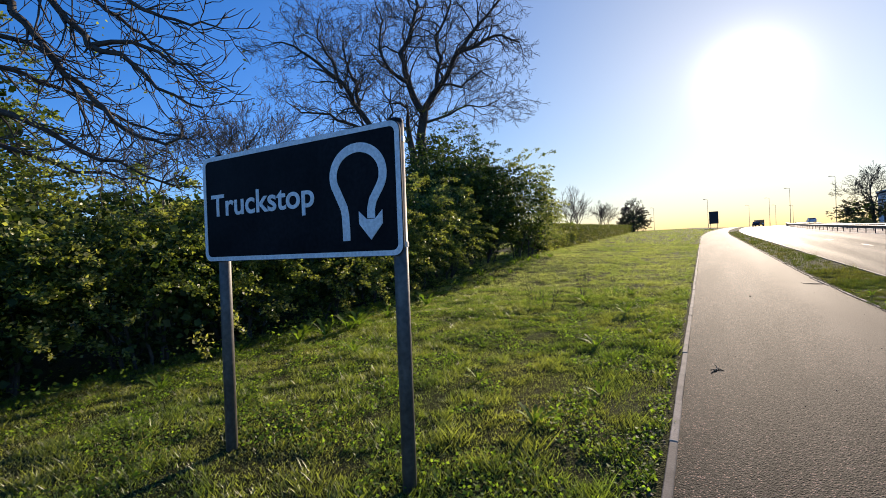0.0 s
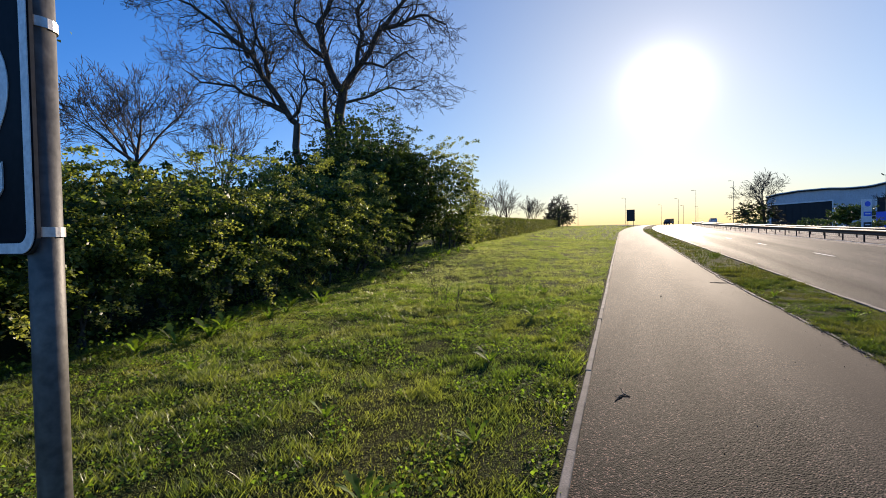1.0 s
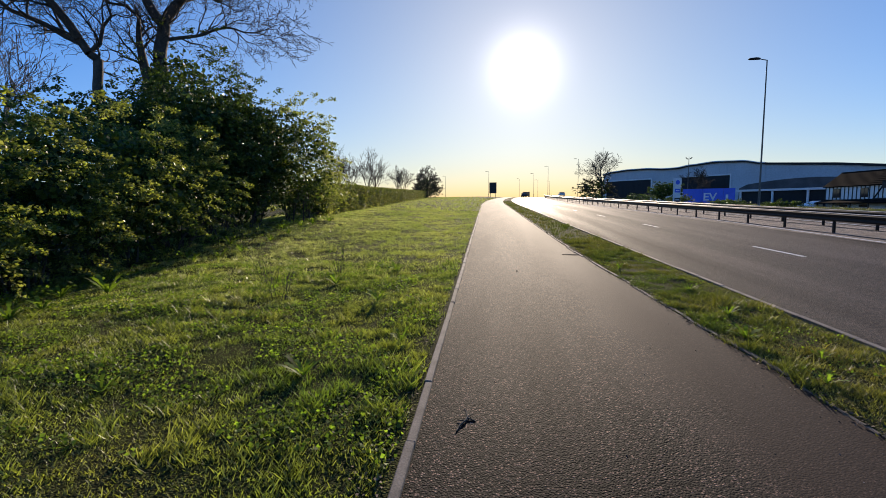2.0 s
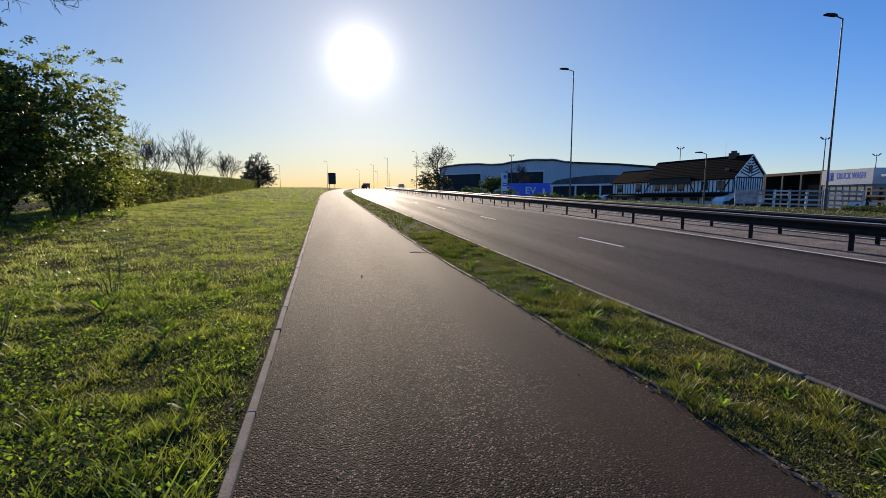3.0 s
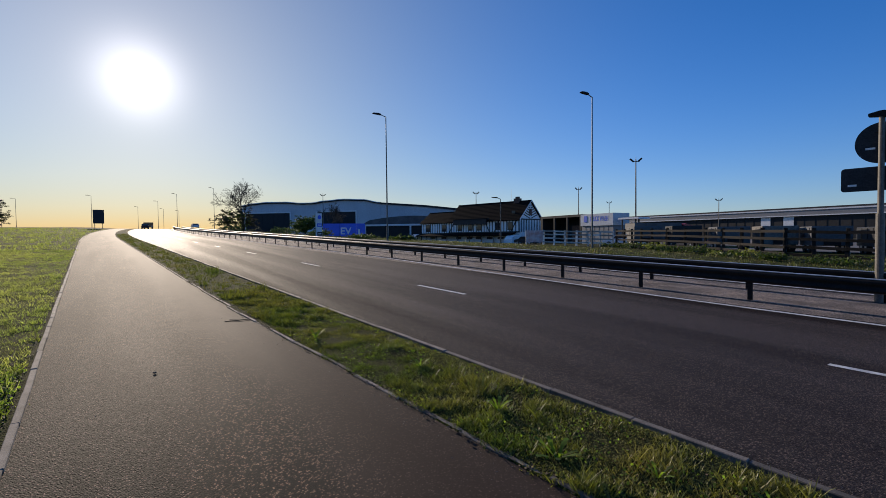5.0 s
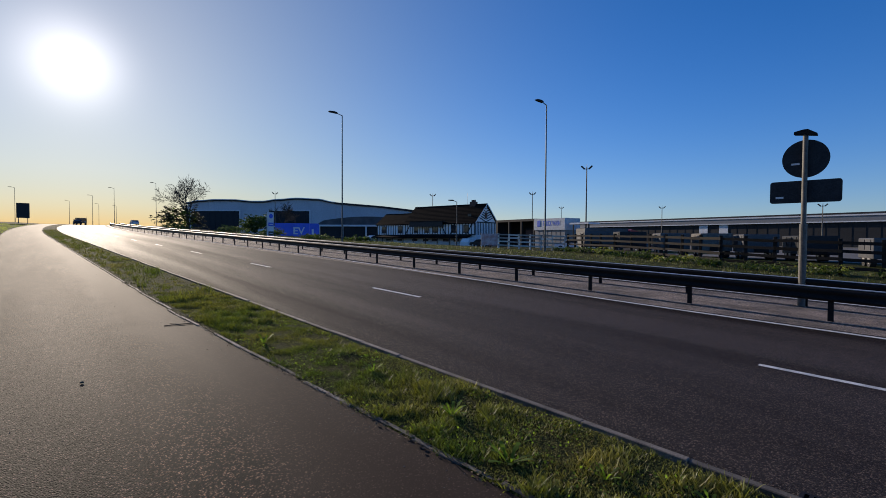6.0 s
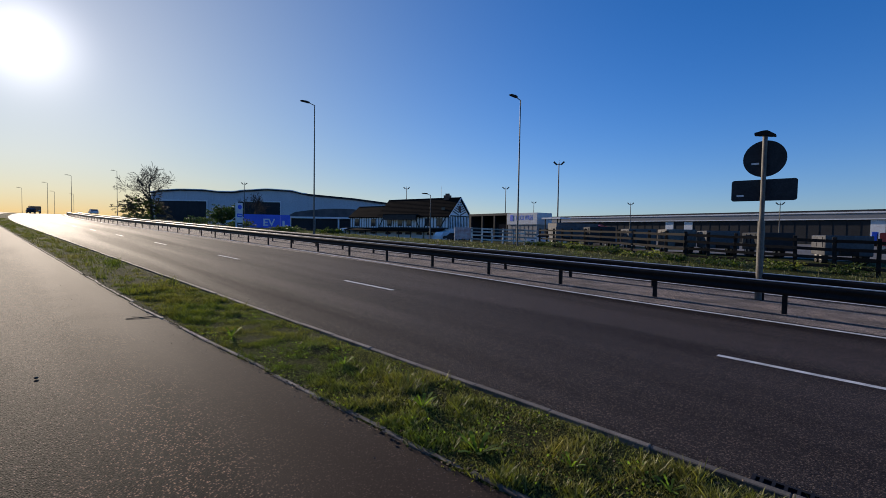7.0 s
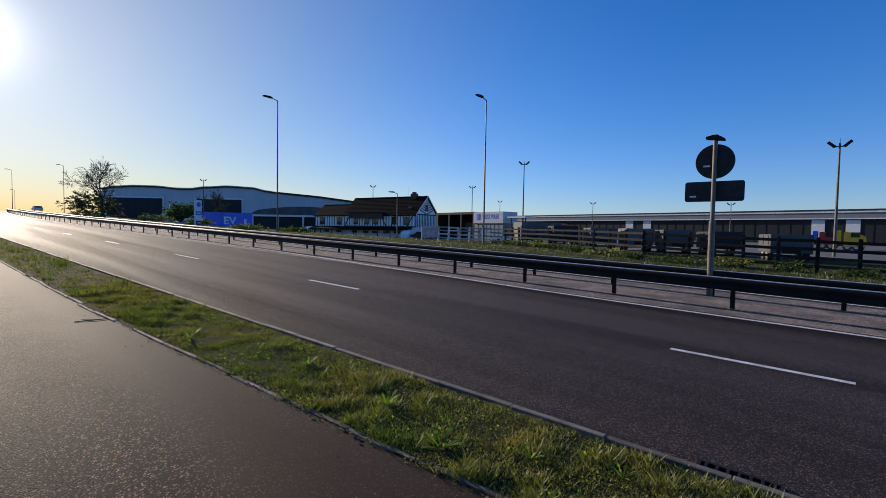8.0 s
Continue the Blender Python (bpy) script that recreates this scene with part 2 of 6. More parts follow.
def box(bm, x0, x1, y0, y1, z0, z1, bevel=0.0):
    r = bmesh.ops.create_cube(bm, size=1, matrix=Matrix.Translation(((x0 + x1) / 2, (y0 + y1) / 2, (z0 + z1) / 2)) @ Matrix.Diagonal((x1 - x0, y1 - y0, z1 - z0, 1)))
    if bevel:
        vs = set(r["verts"])
        es = [e for e in bm.edges if e.verts[0] in vs and e.verts[1] in vs]
        bmesh.ops.bevel(bm, geom=es, offset=bevel, segments=1, affect="EDGES", profile=0.5)
    return bm


def boxes(*dims, bevel=0.0):
    bm = bmesh.new()
    for d in dims:
        box(bm, *d, bevel=bevel)
    return bm


def tube(bm, a, b, r0, r1, n=8):
    a, b = Vector(a), Vector(b)
    m = (b - a).to_track_quat("Z", "Y").to_matrix().to_4x4()
    m.translation = (a + b) / 2
    bmesh.ops.create_cone(bm, cap_ends=True, segments=n, radius1=r0, radius2=r1, depth=(b - a).length, matrix=m)
    return bm


def prism(bm, outline, y0, y1, axis="y"):
    """Extrudes an outline of (a, z) pairs along y (or, with axis x, an outline of (y, z) along x)."""
    def at(a, z, d):
        return (a, d, z) if axis == "y" else (d, a, z)
    lo = [bm.verts.new(at(a, z, y0)) for a, z in outline]
    hi = [bm.verts.new(at(a, z, y1)) for a, z in outline]
    n = len(outline)
    bm.faces.new(lo), bm.faces.new(hi[::-1])
    for i in range(n):
        bm.faces.new((lo[i], lo[(i + 1) % n], hi[(i + 1) % n], hi[i]))
    return bm


def thing(name, label, category, m=None, group="", kind=""):
    ob = new(name)
    if m is not None:
        ob.matrix_basis = m
    return tagged(ob, label, category, group, kind)


# ---- the lie of the land ----
def C(y):
    """Sideways bend of the road along its length."""
    return -0.046 * y + (0.0006 * (y - 60) ** 2 if y > 60 else 0.0) - (0.0006 * (y - 230) ** 2 * 1.0 if y > 230 else 0.0)


def Z(y):
    """Rise of the road: a steady climb to a crest."""
    if y < 150:
        return 0.03 * y
    d = min(y, 270) - 150
    z = 4.5 + 0.03 * d - 0.5 * (0.05 / 110) * d * d
    return z - 0.0245 * max(0, min(y, 400) - 270)


def ss(a, b, x):
    t = min(1.0, max(0.0, (x - a) / (b - a)))
    return t * t * (3 - 2 * t)


U_PATH0, U_PATH1, U_KERB, U_DASH, U_LINE, U_RAIL = -0.22, 2.52, 4.08, 7.95, 11.8, 13.2
U_FAR0, U_FAR1 = 16.6, 24.0          # the far carriageway
ROAD_DROP = 0.06


def path_left(y):
    return U_PATH0 - 0.008 * max(-10, min(y, 60))


def path_right(y):
    return 2.7 - 0.028 * max(-4, min(y - 7, 9)) + 0.04 * noise.noise((y * 1.3, 0, 4)) + 0.02 * noise.noise((y * 5.0, 3, 4))


def lot(y):
    return 0.25


def land(x, y):
    """Height of the ground sheet."""
    u = x - C(y)
    z = Z(y)
    if u < 0:
        left = path_left(y)
        d = max(0.0, left - 0.1 - u)
        z += (-0.018 * min(d, 3.5) - 0.065 * min(max(d - 3.5, 0), 6)) * (1 - ss(6, 22, y)) + 0.38 * ss(0.5, 9, d) * ss(9, 26, y) * (1 - ss(150, 260, y))
    else:
        f = ss(24.5, 60, u)
        z = z * (1 - f) + lot(y) * f
    return z


def ground(x, y):
    u = x - C(y)
    z = land(x, y)
    if path_left(y) - 0.02 < u < path_right(y) - 0.01 or U_KERB - 0.02 < u < U_FAR1:
        z -= 0.16
    elif u <= path_left(y) - 0.02:
        z += 0.02 + 0.05 * noise.noise((x * 0.9, y * 0.9, 0)) * min(1.0, (path_left(y) - u) * 2) + 0.06 * noise.noise((x * 0.23, y * 0.23, 7)) * min(1.0, (path_left(y) - u))
    elif u < U_KERB:
        z += 0.015 + 0.035 * noise.noise((x * 2.4, y * 2.4, 3)) * min(1.0, 4 * (U_KERB - u), 4 * (u - path_right(y)))
    return z


def spaced(a, b, step):
    n = max(1, round((b - a) / step))
    return [a + (b - a) * i / n for i in range(n)]


ys = [-900, -400, -150, -60, -30] + spaced(-20, -4, 1.0) + spaced(-4, 30, 0.35) + spaced(30, 80, 1.5) + spaced(80, 300, 5) + [300, 350, 420, 600, 1000, 1800, 3000]


def sheet(name, us, ylist, height, mat, smooth=True):
    """A strip that follows the road: rows across at each y, columns at each offset u (or a function of y)."""
    verts, faces = [], []
    for y in ylist:
        for u in us:
            uu = u(y) if callable(u) else u
            x = C(y) + uu
            verts.append((x, y, height(x, y, uu)))
    n = len(us)
    for i in range(len(ylist) - 1):
        for j in range(n - 1):
            a = i * n + j
            faces.append((a, a + 1, a + n + 1, a + n))
    return mesh_from(name, verts, np.array(faces), mat, smooth)


us = [-2500, -900, -300, -120, -70, -45, -32, -26, -22] + [(lambda y, k=k: path_left(y) - k) for k in
     (19, 17, 15, 13, 12, 11, 10, 9, 8, 7.4, 6.8, 6.2, 5.6, 5.0, 4.5, 4, 3.5, 3.0, 2.5, 2.0, 1.6, 1.2, 0.8, 0.5, 0.25, 0.06, 0.03, -0.04)] + [
     lambda y: path_right(y) - 0.03, lambda y: path_right(y) + 0.01, lambda y: path_right(y) + 0.08, 2.9, 3.05, 3.3, 3.6, 3.85, U_KERB - 0.13, U_KERB - 0.01, 8, 12, U_FAR1 - 0.02, U_FAR1 + 0.02, 24.6, 25.2, 26, 27, 28, 30, 33, 36, 40, 50, 70, 110, 180, 300, 900, 2500]
tagged(new("ground", sheet("ground", us, ys, lambda x, y, u: ground(x, y), M_SOIL)), "rough grassy ground with bare soil showing", "ground", kind="structure")
ylong = spaced(-40, 60, 1.0) + spaced(60, 400, 4) + [400]
tagged(new("path", sheet("path", [path_left, 0.3, 1.0, 1.7, path_right], spaced(-40, -2, 2.0) + spaced(-2, 30, 0.25) + spaced(30, 60, 1.0) + spaced(60, 400, 4) + [400], lambda x, y, u: Z(y) + 0.004, M_PATH)), "worn grey asphalt shared footpath beside the road", "footpath", kind="structure")
tagged(new("road", sheet("road", [U_KERB, 6, U_DASH, 10, U_LINE, U_LINE + 0.3], ylong, lambda x, y, u: Z(y) - ROAD_DROP, M_ROAD)), "dark smooth asphalt dual carriageway", "road", kind="structure")
tagged(new("median", sheet("median", [U_LINE + 0.3, 12.5, 13.3, U_FAR0], ylong, lambda x, y, u: Z(y) - ROAD_DROP, M_WORN)), "pale gritty paved central reservation", "central reservation", kind="structure")
tagged(new("far_road", sheet("far_road", [U_FAR0, 17, 20, U_FAR1], ylong, lambda x, y, u: Z(y) - ROAD_DROP, M_ROAD)), "dark asphalt far carriageway", "road", kind="structure")
tagged(new("lorry_park_yard", sheet("lorry_park_yard", [44, 52, 60, 80, 110, 138], spaced(-30, 110, 5) + [110], lambda x, y, u: land(x, y) + 0.03, M_YARD)), "pale worn concrete yard of the lorry park", "yard", kind="structure")


# ---- painted lines ----
def ribbon(name, u0, u1, y0, y1, lift, mat=None):
    yy = spaced(y0, y1, 0.5 if y1 - y0 < 5 else 2.0) + [y1]
    return sheet(name, [u0, u1], yy, lambda x, y, u: Z(y) - ROAD_DROP + lift, mat or M_LINE)


markings = thing("road_markings", "white thermoplastic lane dashes and edge lines", "road marking", kind="structure")
for k in range(-3, 28):
    y0 = 5.57 + 9.55 * k
    part("lane_dash", ribbon("lane_dash", U_DASH - 0.06, U_DASH + 0.06, y0, y0 + 2.15, 0.005), None, markings)
part("edge_line", ribbon("edge_line", lambda y: U_LINE + 0.055 * min(max(y - 11, 0), 18), lambda y: U_LINE + 0.15 + 0.055 * min(max(y - 11, 0), 18), -40, 300, 0.005), None, markings)
part("edge_line", ribbon("edge_line", U_FAR0 + 0.4, U_FAR0 + 0.55, -40, 300, 0.005), None, markings)

# ---- kerbs and edgings ----
def edging(name, label, u_of, w, h, top, length, y0, y1, ymax, seed):
    """A row of concrete pieces along the road; the far ones are joined."""
    rng = random.Random(seed)
    row = thing(name, label, "kerb", kind="structure")
    me = bpy.data.meshes.new("kerbstone")
    bm = boxes((-w, 0, -length / 2 + 0.002, length / 2 - 0.002, -h, 0), bevel=0.007)
    bm.to_mesh(me)
    bm.free()
    me.materials.append(M_CONC)
    y = y0
    while y < y1:
        ob = new("kerbstone", me)
        ob.parent = row
        dx = (C(y + 0.5) + u_of(y + 0.5) - C(y - 0.5) - u_of(y - 0.5))
        ob.matrix_basis = Matrix.Translation((C(y) + u_of(y) + rng.uniform(-0.006, 0.006), y, Z(y) + top + rng.uniform(-0.008, 0.004))) @ pose(0, 0, 0, 1.72 + rng.uniform(-0.3, 0.3), rng.uniform(-1.5, 1.5), -math.degrees(dx) + rng.uniform(-0.4, 0.4))
        y += length
    yy = spaced(y, ymax, 4) + [ymax]
    part("kerb_run", sheet("kerb_run", [lambda t: u_of(t) - w, lambda t: u_of(t) - w + 0.01, lambda t: u_of(t) - 0.01, u_of], yy,
                           lambda x, t, u: Z(t) + top - (h if abs(u - u_of(t)) < 0.002 or abs(u - u_of(t) + w) < 0.002 else 0), M_CONC, False), None, row)
    return row


edging("path_edging", "narrow pale concrete edging strip along the footpath", path_left, 0.06, 0.14, 0.042, 0.915, -4.0, 62, 260, 1)
edging("path_edging", "weathered concrete edging half buried beside the grass strip", lambda y: path_right(y) + 0.05, 0.05, 0.12, 0.022, 0.915, 2.0, 21, 60, 5)
edging("road_kerb", "pale concrete kerb along the carriageway edge", lambda y: U_KERB + 0.03, 0.07, 0.25, 0.022, 0.915, -4.2, 80, 300, 2)
edging("far_kerb", "dark weathered concrete kerb beside the far verge", lambda y: U_FAR1 + 0.125, 0.125, 0.25, 0.05, 0.915, 2.0, 4.0, 300, 3)

# ---- guard rails ----
def guard_rail(u, label, y0, y1, step, phase):
    rail = thing("guard_rail", label, "guard rail")
    yy = spaced(y0, 60, 2.0) + spaced(60, y1, 5.0) + [y1]
    # corrugated beam, closed outline swept along the road
    prof = [(0.0, 0.24), (-0.07, 0.28), (-0.07, 0.36), (-0.02, 0.41), (-0.02, 0.48), (-0.07, 0.53), (-0.07, 0.62), (0.0, 0.66), (0.16, 0.66), (0.16, 0.63), (0.02, 0.63), (-0.04, 0.60), (-0.04, 0.54), (0.012, 0.48), (0.012, 0.41), (-0.04, 0.35), (-0.04, 0.29), (0.02, 0.25)]
    prof = [(a, 0.38 + (h - 0.24) * 0.69) for a, h in prof]
    verts, faces, n = [], [], len(prof)
    for y in yy:
        for du, h in prof:
            verts.append((C(y) + u + du, y, Z(y) + h))
    for i in range(len(yy) - 1):
        for j in range(n):
            a, b = i * n + j, i * n + (j + 1) % n
            faces.append((a, b, b + n, a + n))
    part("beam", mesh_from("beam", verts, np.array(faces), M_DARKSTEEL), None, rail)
    # pale strip that paints the sky and sun highlight on the beam's top
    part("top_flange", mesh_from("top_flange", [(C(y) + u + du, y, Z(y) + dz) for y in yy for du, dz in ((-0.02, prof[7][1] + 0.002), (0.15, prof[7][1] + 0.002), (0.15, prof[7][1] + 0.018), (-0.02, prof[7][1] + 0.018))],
                                 np.array([(4 * i + j, 4 * i + (j + 1) % 4, 4 * i + 4 + (j + 1) % 4, 4 * i + 4 + j) for i in range(len(yy) - 1) for j in range(4)]), M_GALV), None, rail, "pale top edge, the beam's lit top put into colour")
    me = bpy.data.meshes.new("post")
    bm = boxes((-0.03, 0.03, -0.05, 0.05, -0.3, 0.68), (-0.05, 0.0, -0.06, 0.06, 0.46, 0.66))
    bm.to_mesh(me)
    bm.free()
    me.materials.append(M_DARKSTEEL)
    y = y0 + phase
    while y < y1:
        ob = new("post", me)
        ob.parent = rail
        ob.location = (C(y) + u + 0.05, y, Z(y) - ROAD_DROP)
        y += step
    return rail


guard_rail(U_RAIL, "weathered steel guard rail on short posts beside the carriageway", -32.0, 240, 2.85, 2.64)
guard_rail(U_RAIL + 2.2, "second weathered steel guard rail across the central reservation", -30.2, 240, 2.88, 1.27)
# dark strips at the rail feet paint the rails' shadow and the paving edge
for u0 in (U_RAIL - 0.3, U_RAIL + 2.06):
    tagged(new("slot_drain", sheet("slot_drain", [u0, u0 + 0.05, u0 + 0.11, u0 + 0.16], ylong, lambda x, y, u, a=u0: Z(y) - ROAD_DROP + (0.008 if abs(u - a - 0.08) > 0.05 else -0.02), M_DARKSTEEL)), "dark narrow strip along the central reservation for rail shadow and paving edge", "drain", kind="structure")

# ---- signs ----
def text_mesh(name, words, size, mat, bold=0.0):
    cu = bpy.data.curves.new(name, "FONT")
    cu.body, cu.size, cu.extrude, cu.offset = words, size, 0.0015, bold
    ob = bpy.data.objects.new(name, cu)
    scene.collection.objects.link(ob)
    me = bpy.data.meshes.new_from_object(ob.evaluated_get(bpy.context.evaluated_depsgraph_get()))
    bpy.data.objects.remove(ob)
    me.materials.clear()
    me.materials.append(mat)
    return me


def fitted(me, x0, x1, z0, z1, y):
    """Scales a flat text mesh, drawn in x and y, upright into the given box."""
    co = np.empty(len(me.vertices) * 3, np.float32)
    me.vertices.foreach_get("co", co)
    co = co.reshape(-1, 3)
    lo, hi = co.min(0), co.max(0)
    out = np.empty_like(co)
    out[:, 0] = x0 + (co[:, 0] - lo[0]) / (hi[0] - lo[0]) * (x1 - x0)
    out[:, 2] = z0 + (co[:, 1] - lo[1]) / (hi[1] - lo[1]) * (z1 - z0)
    out[:, 1] = y - (co[:, 2] - lo[2])
    me.vertices.foreach_set("co", out.ravel())
    me.update()
    return me


def rounded(w0, w1, z0, z1, r, n=6):
    pts = []
    for cx, cz, a0 in ((w1 - r, z1 - r, 0), (w0 + r, z1 - r, 90), (w0 + r, z0 + r, 180), (w1 - r, z0 + r, 270)):
        for i in range(n + 1):
            a = radians(a0 + 90 * i / n)
            pts.append((cx + r * cos(a), cz + r * sin(a)))
    return pts


def plate(outline, y0, y1):
    return prism(bmesh.new(), outline, y0, y1)


def ring_plate(outer, inner, y0, y1):
    """A flat band between two outlines with the same number of points."""
    bm = bmesh.new()
    n = len(outer)
    rows = [[bm.verts.new((a, y, z)) for a, z in o] for o, y in ((outer, y0), (inner, y0), (inner, y1), (outer, y1))]
    for i in range(n):
        j = (i + 1) % n
        for k in range(4):
            p, q = rows[k], rows[(k + 1) % 4]
            bm.faces.new((p[i], p[j], q[j], q[i]))
    return bm


def truckstop_sign():
    w, h = 2.14, 0.925
    ang = math.degrees(math.atan2(2.36 - 2.19, -1.86 + 4.0))
    sign = thing("road_sign", "black Truckstop sign with white border and arrow on grey posts", "road sign", pose(-3.828, 2.09, 1.6595, 0, 0, ang) @ Matrix.Scale(0.957, 4))
    part("panel", plate(rounded(0, w, 0, h, 0.075), 0.0, 0.012), M_GREYBACK, sign, "dull aluminium sign panel")
    face = part("face", plate(rounded(0.003, w - 0.003, 0.003, h - 0.003, 0.073), -0.004, -0.0005), M_BLACK, sign, "glossy black sign face")
    part("border", ring_plate(rounded(0.004, w - 0.004, 0.004, h - 0.004, 0.072), rounded(0.042, w - 0.042, 0.04, h - 0.04, 0.045), -0.008, -0.0045), M_WHITE, face, "white reflective border")
    part("lettering", fitted(text_mesh("lettering", "Truckstop", 0.2, M_WHITE, 0.0035), 0.11, 1.345, 0.333, 0.585, -0.0055), None, face, "white letters reading Truckstop")
    # the loop: a band along an arc of about 290 degrees with two short legs
    mid = []
    cx, cz, rx, rz = 1.765, 0.585, 0.225, 0.195
    for p in ((1.649, 0.119), (1.649, 0.2), (1.645, 0.30)):
        mid.append(p)
    mid.append((1.635, 0.355))
    for a in range(210, -36, -10):
        mid.append((cx + rx * cos(radians(a)), cz + rz * sin(radians(a))))
    mid += [(1.895, 0.395), (1.878, 0.335), (1.877, 0.27)]
    left, right = [], []
    for i, (x, z) in enumerate(mid):
        a, b = mid[max(0, i - 1)], mid[min(len(mid) - 1, i + 1)]
        d = Vector((b[0] - a[0], b[1] - a[1])).normalized()
        left.append((x - d[1] * 0.034, z + d[0] * 0.034))
        right.append((x + d[1] * 0.034, z - d[0] * 0.034))
    bm = bmesh.new()
    vl = [bm.verts.new((x, -0.0075, z)) for x, z in left]
    vr = [bm.verts.new((x, -0.0075, z)) for x, z in right]
    for i in range(len(mid) - 1):
        bm.faces.new((vl[i], vl[i + 1], vr[i + 1], vr[i]))
    ex = bmesh.ops.extrude_face_region(bm, geom=list(bm.faces))
    bmesh.ops.translate(bm, vec=(0, 0.003, 0), verts=[v for v in ex["geom"] if isinstance(v, bmesh.types.BMVert)])
    part("arrow_shaft", bm, M_WHITE, face, "white looping arrow shaft")
    part("arrow_head", plate([(1.77, 0.325), (1.77, 0.235), (1.873, 0.119), (1.976, 0.23), (1.976, 0.325), (1.912, 0.265), (1.838, 0.265)], -0.0095, -0.005), M_WHITE, face, "white arrow head")
    for x, foot in ((0.17, -1.95), (2.07, -1.9)):
        bm = tube(bmesh.new(), (x, 0.062, foot), (x, 0.062, h - 0.01), 0.05, 0.05, 20)
        post = part("post", bm, M_POST, sign, "round grey steel post", smooth=False)
        post.data.polygons.foreach_set("use_smooth", [len(p.vertices) == 4 for p in post.data.polygons])
        part("cap", tube(bmesh.new(), (x, 0.062, h - 0.01), (x, 0.062, h + 0.02), 0.053, 0.045, 20), M_DARKSTEEL, post, "dark plastic post cap")
        for z in (0.06, h - 0.14):
            part("clamp", tube(bmesh.new(), (x, 0.062, z), (x, 0.062, z + 0.035), 0.0565, 0.0565, 20), M_GALV, post, "galvanised band clamp")
    for z in (0.08, h - 0.12):
        part("channel", boxes((0.1, w - 0.1, 0.0125, 0.03, z - 0.02, z + 0.02)), M_GALV, sign, "galvanised stiffening channel")
    return sign


truckstop_sign()


def backed_sign():
    """A disc and a plate seen from behind, on one post between the guard rails."""
    s = thing("road_sign", "backs of a round and an oblong sign on a grey post", "road sign", pose(14.97, 8.58, Z(8.58) - ROAD_DROP - 0.02, 0, 0, 4))
    bm = tube(bmesh.new(), (0, 0, 0), (0, 0, 2.2), 0.085, 0.085, 16)
    post = part("post", bm, M_POST, s, "pale grey steel post")
    part("upper_post", tube(bmesh.new(), (0, 0, 2.2), (0, 0, 4.55), 0.06, 0.06, 16), M_POST, s)
    disc = bmesh.new()
    tube(disc, (0.075, 0, 3.93), (0.09, 0, 3.93), 0.5, 0.5, 40)
    part("disc", disc, M_GREYBACK, s, "dark grey back of a round sign")
    bm = prism(bmesh.new(), rounded(-0.75, 0.75, 2.77, 3.36, 0.07), 0.075, 0.09, "x")
    part("plate", bm, M_GREYBACK, s, "dark grey back of an oblong sign")
    for z in (3.0, 3.3, 3.75, 4.2):
        part("bracket", boxes((0.05, 0.076, -0.12, 0.12, z - 0.015, z + 0.015)), M_GREYBACK, s)
    part("sticker", boxes((0.07, 0.0748, 0.45, 0.62, 2.9, 2.95)), M_WHITE, s, "small pale label")
    part("sticker", boxes((0.07, 0.0748, 0.12, 0.3, 3.78, 3.83)), M_WHITE, s, "small pale label")
    hood = prism(bmesh.new(), [(-0.24, 4.5), (0.24, 4.58), (0.24, 4.64), (0.05, 4.68), (-0.05, 4.68), (-0.24, 4.55)], -0.09, 0.12, "x")
    part("lamp_hood", hood, M_DARKSTEEL, s, "dark sign lamp hood")


backed_sign()


# ---- lamps ----
def street_lamp(x, y, h, turn=0.0, arm=1.1):
    z = land(x, y)
    s = thing("street_lamp", "tall grey steel street lamp with a flat lantern", "street lamp", pose(x, y, z - 0.1, 0, 0, turn), "street lamps along the far verge")
    part("base", tube(bmesh.new(), (0, 0, 0), (0, 0, 1.6), 0.1, 0.1, 14), M_POST, s)
    part("column", tube(bmesh.new(), (0, 0, 1.6), (0, 0, h), 0.075, 0.045, 14), M_POST, s)
    part("arm", tube(bmesh.new(), (0.03, 0, h - 0.03), (-arm * 0.55, 0, h + 0.12), 0.04, 0.035, 10), M_POST, s)
    bm = prism(bmesh.new(), [(-arm * 0.5, h + 0.08), (-arm * 0.55, h + 0.19), (-arm * 0.8, h + 0.24), (-arm * 1.3, h + 0.2), (-arm * 1.35, h + 0.14), (-arm * 1.2, h + 0.09)], -0.13, 0.13)
    part("lantern", bm, M_DARKSTEEL, s, "dark flat lantern")
    return s


street_lamp(32.05, 29.3, 12.7)
street_lamp(21.85, 46.4, 12.75)
street_lamp(22.8, 160, 12.6)
street_lamp(40.7, 49.9, 6.0)
street_lamp(14.4, 178, 11.5)
for x, y in ((10.5, 205), (22, 260), (-8.5, 190), (-30, 215), (-36, 230), (5, 240), (15, 250)):
    street_lamp(x, y, 10.5)


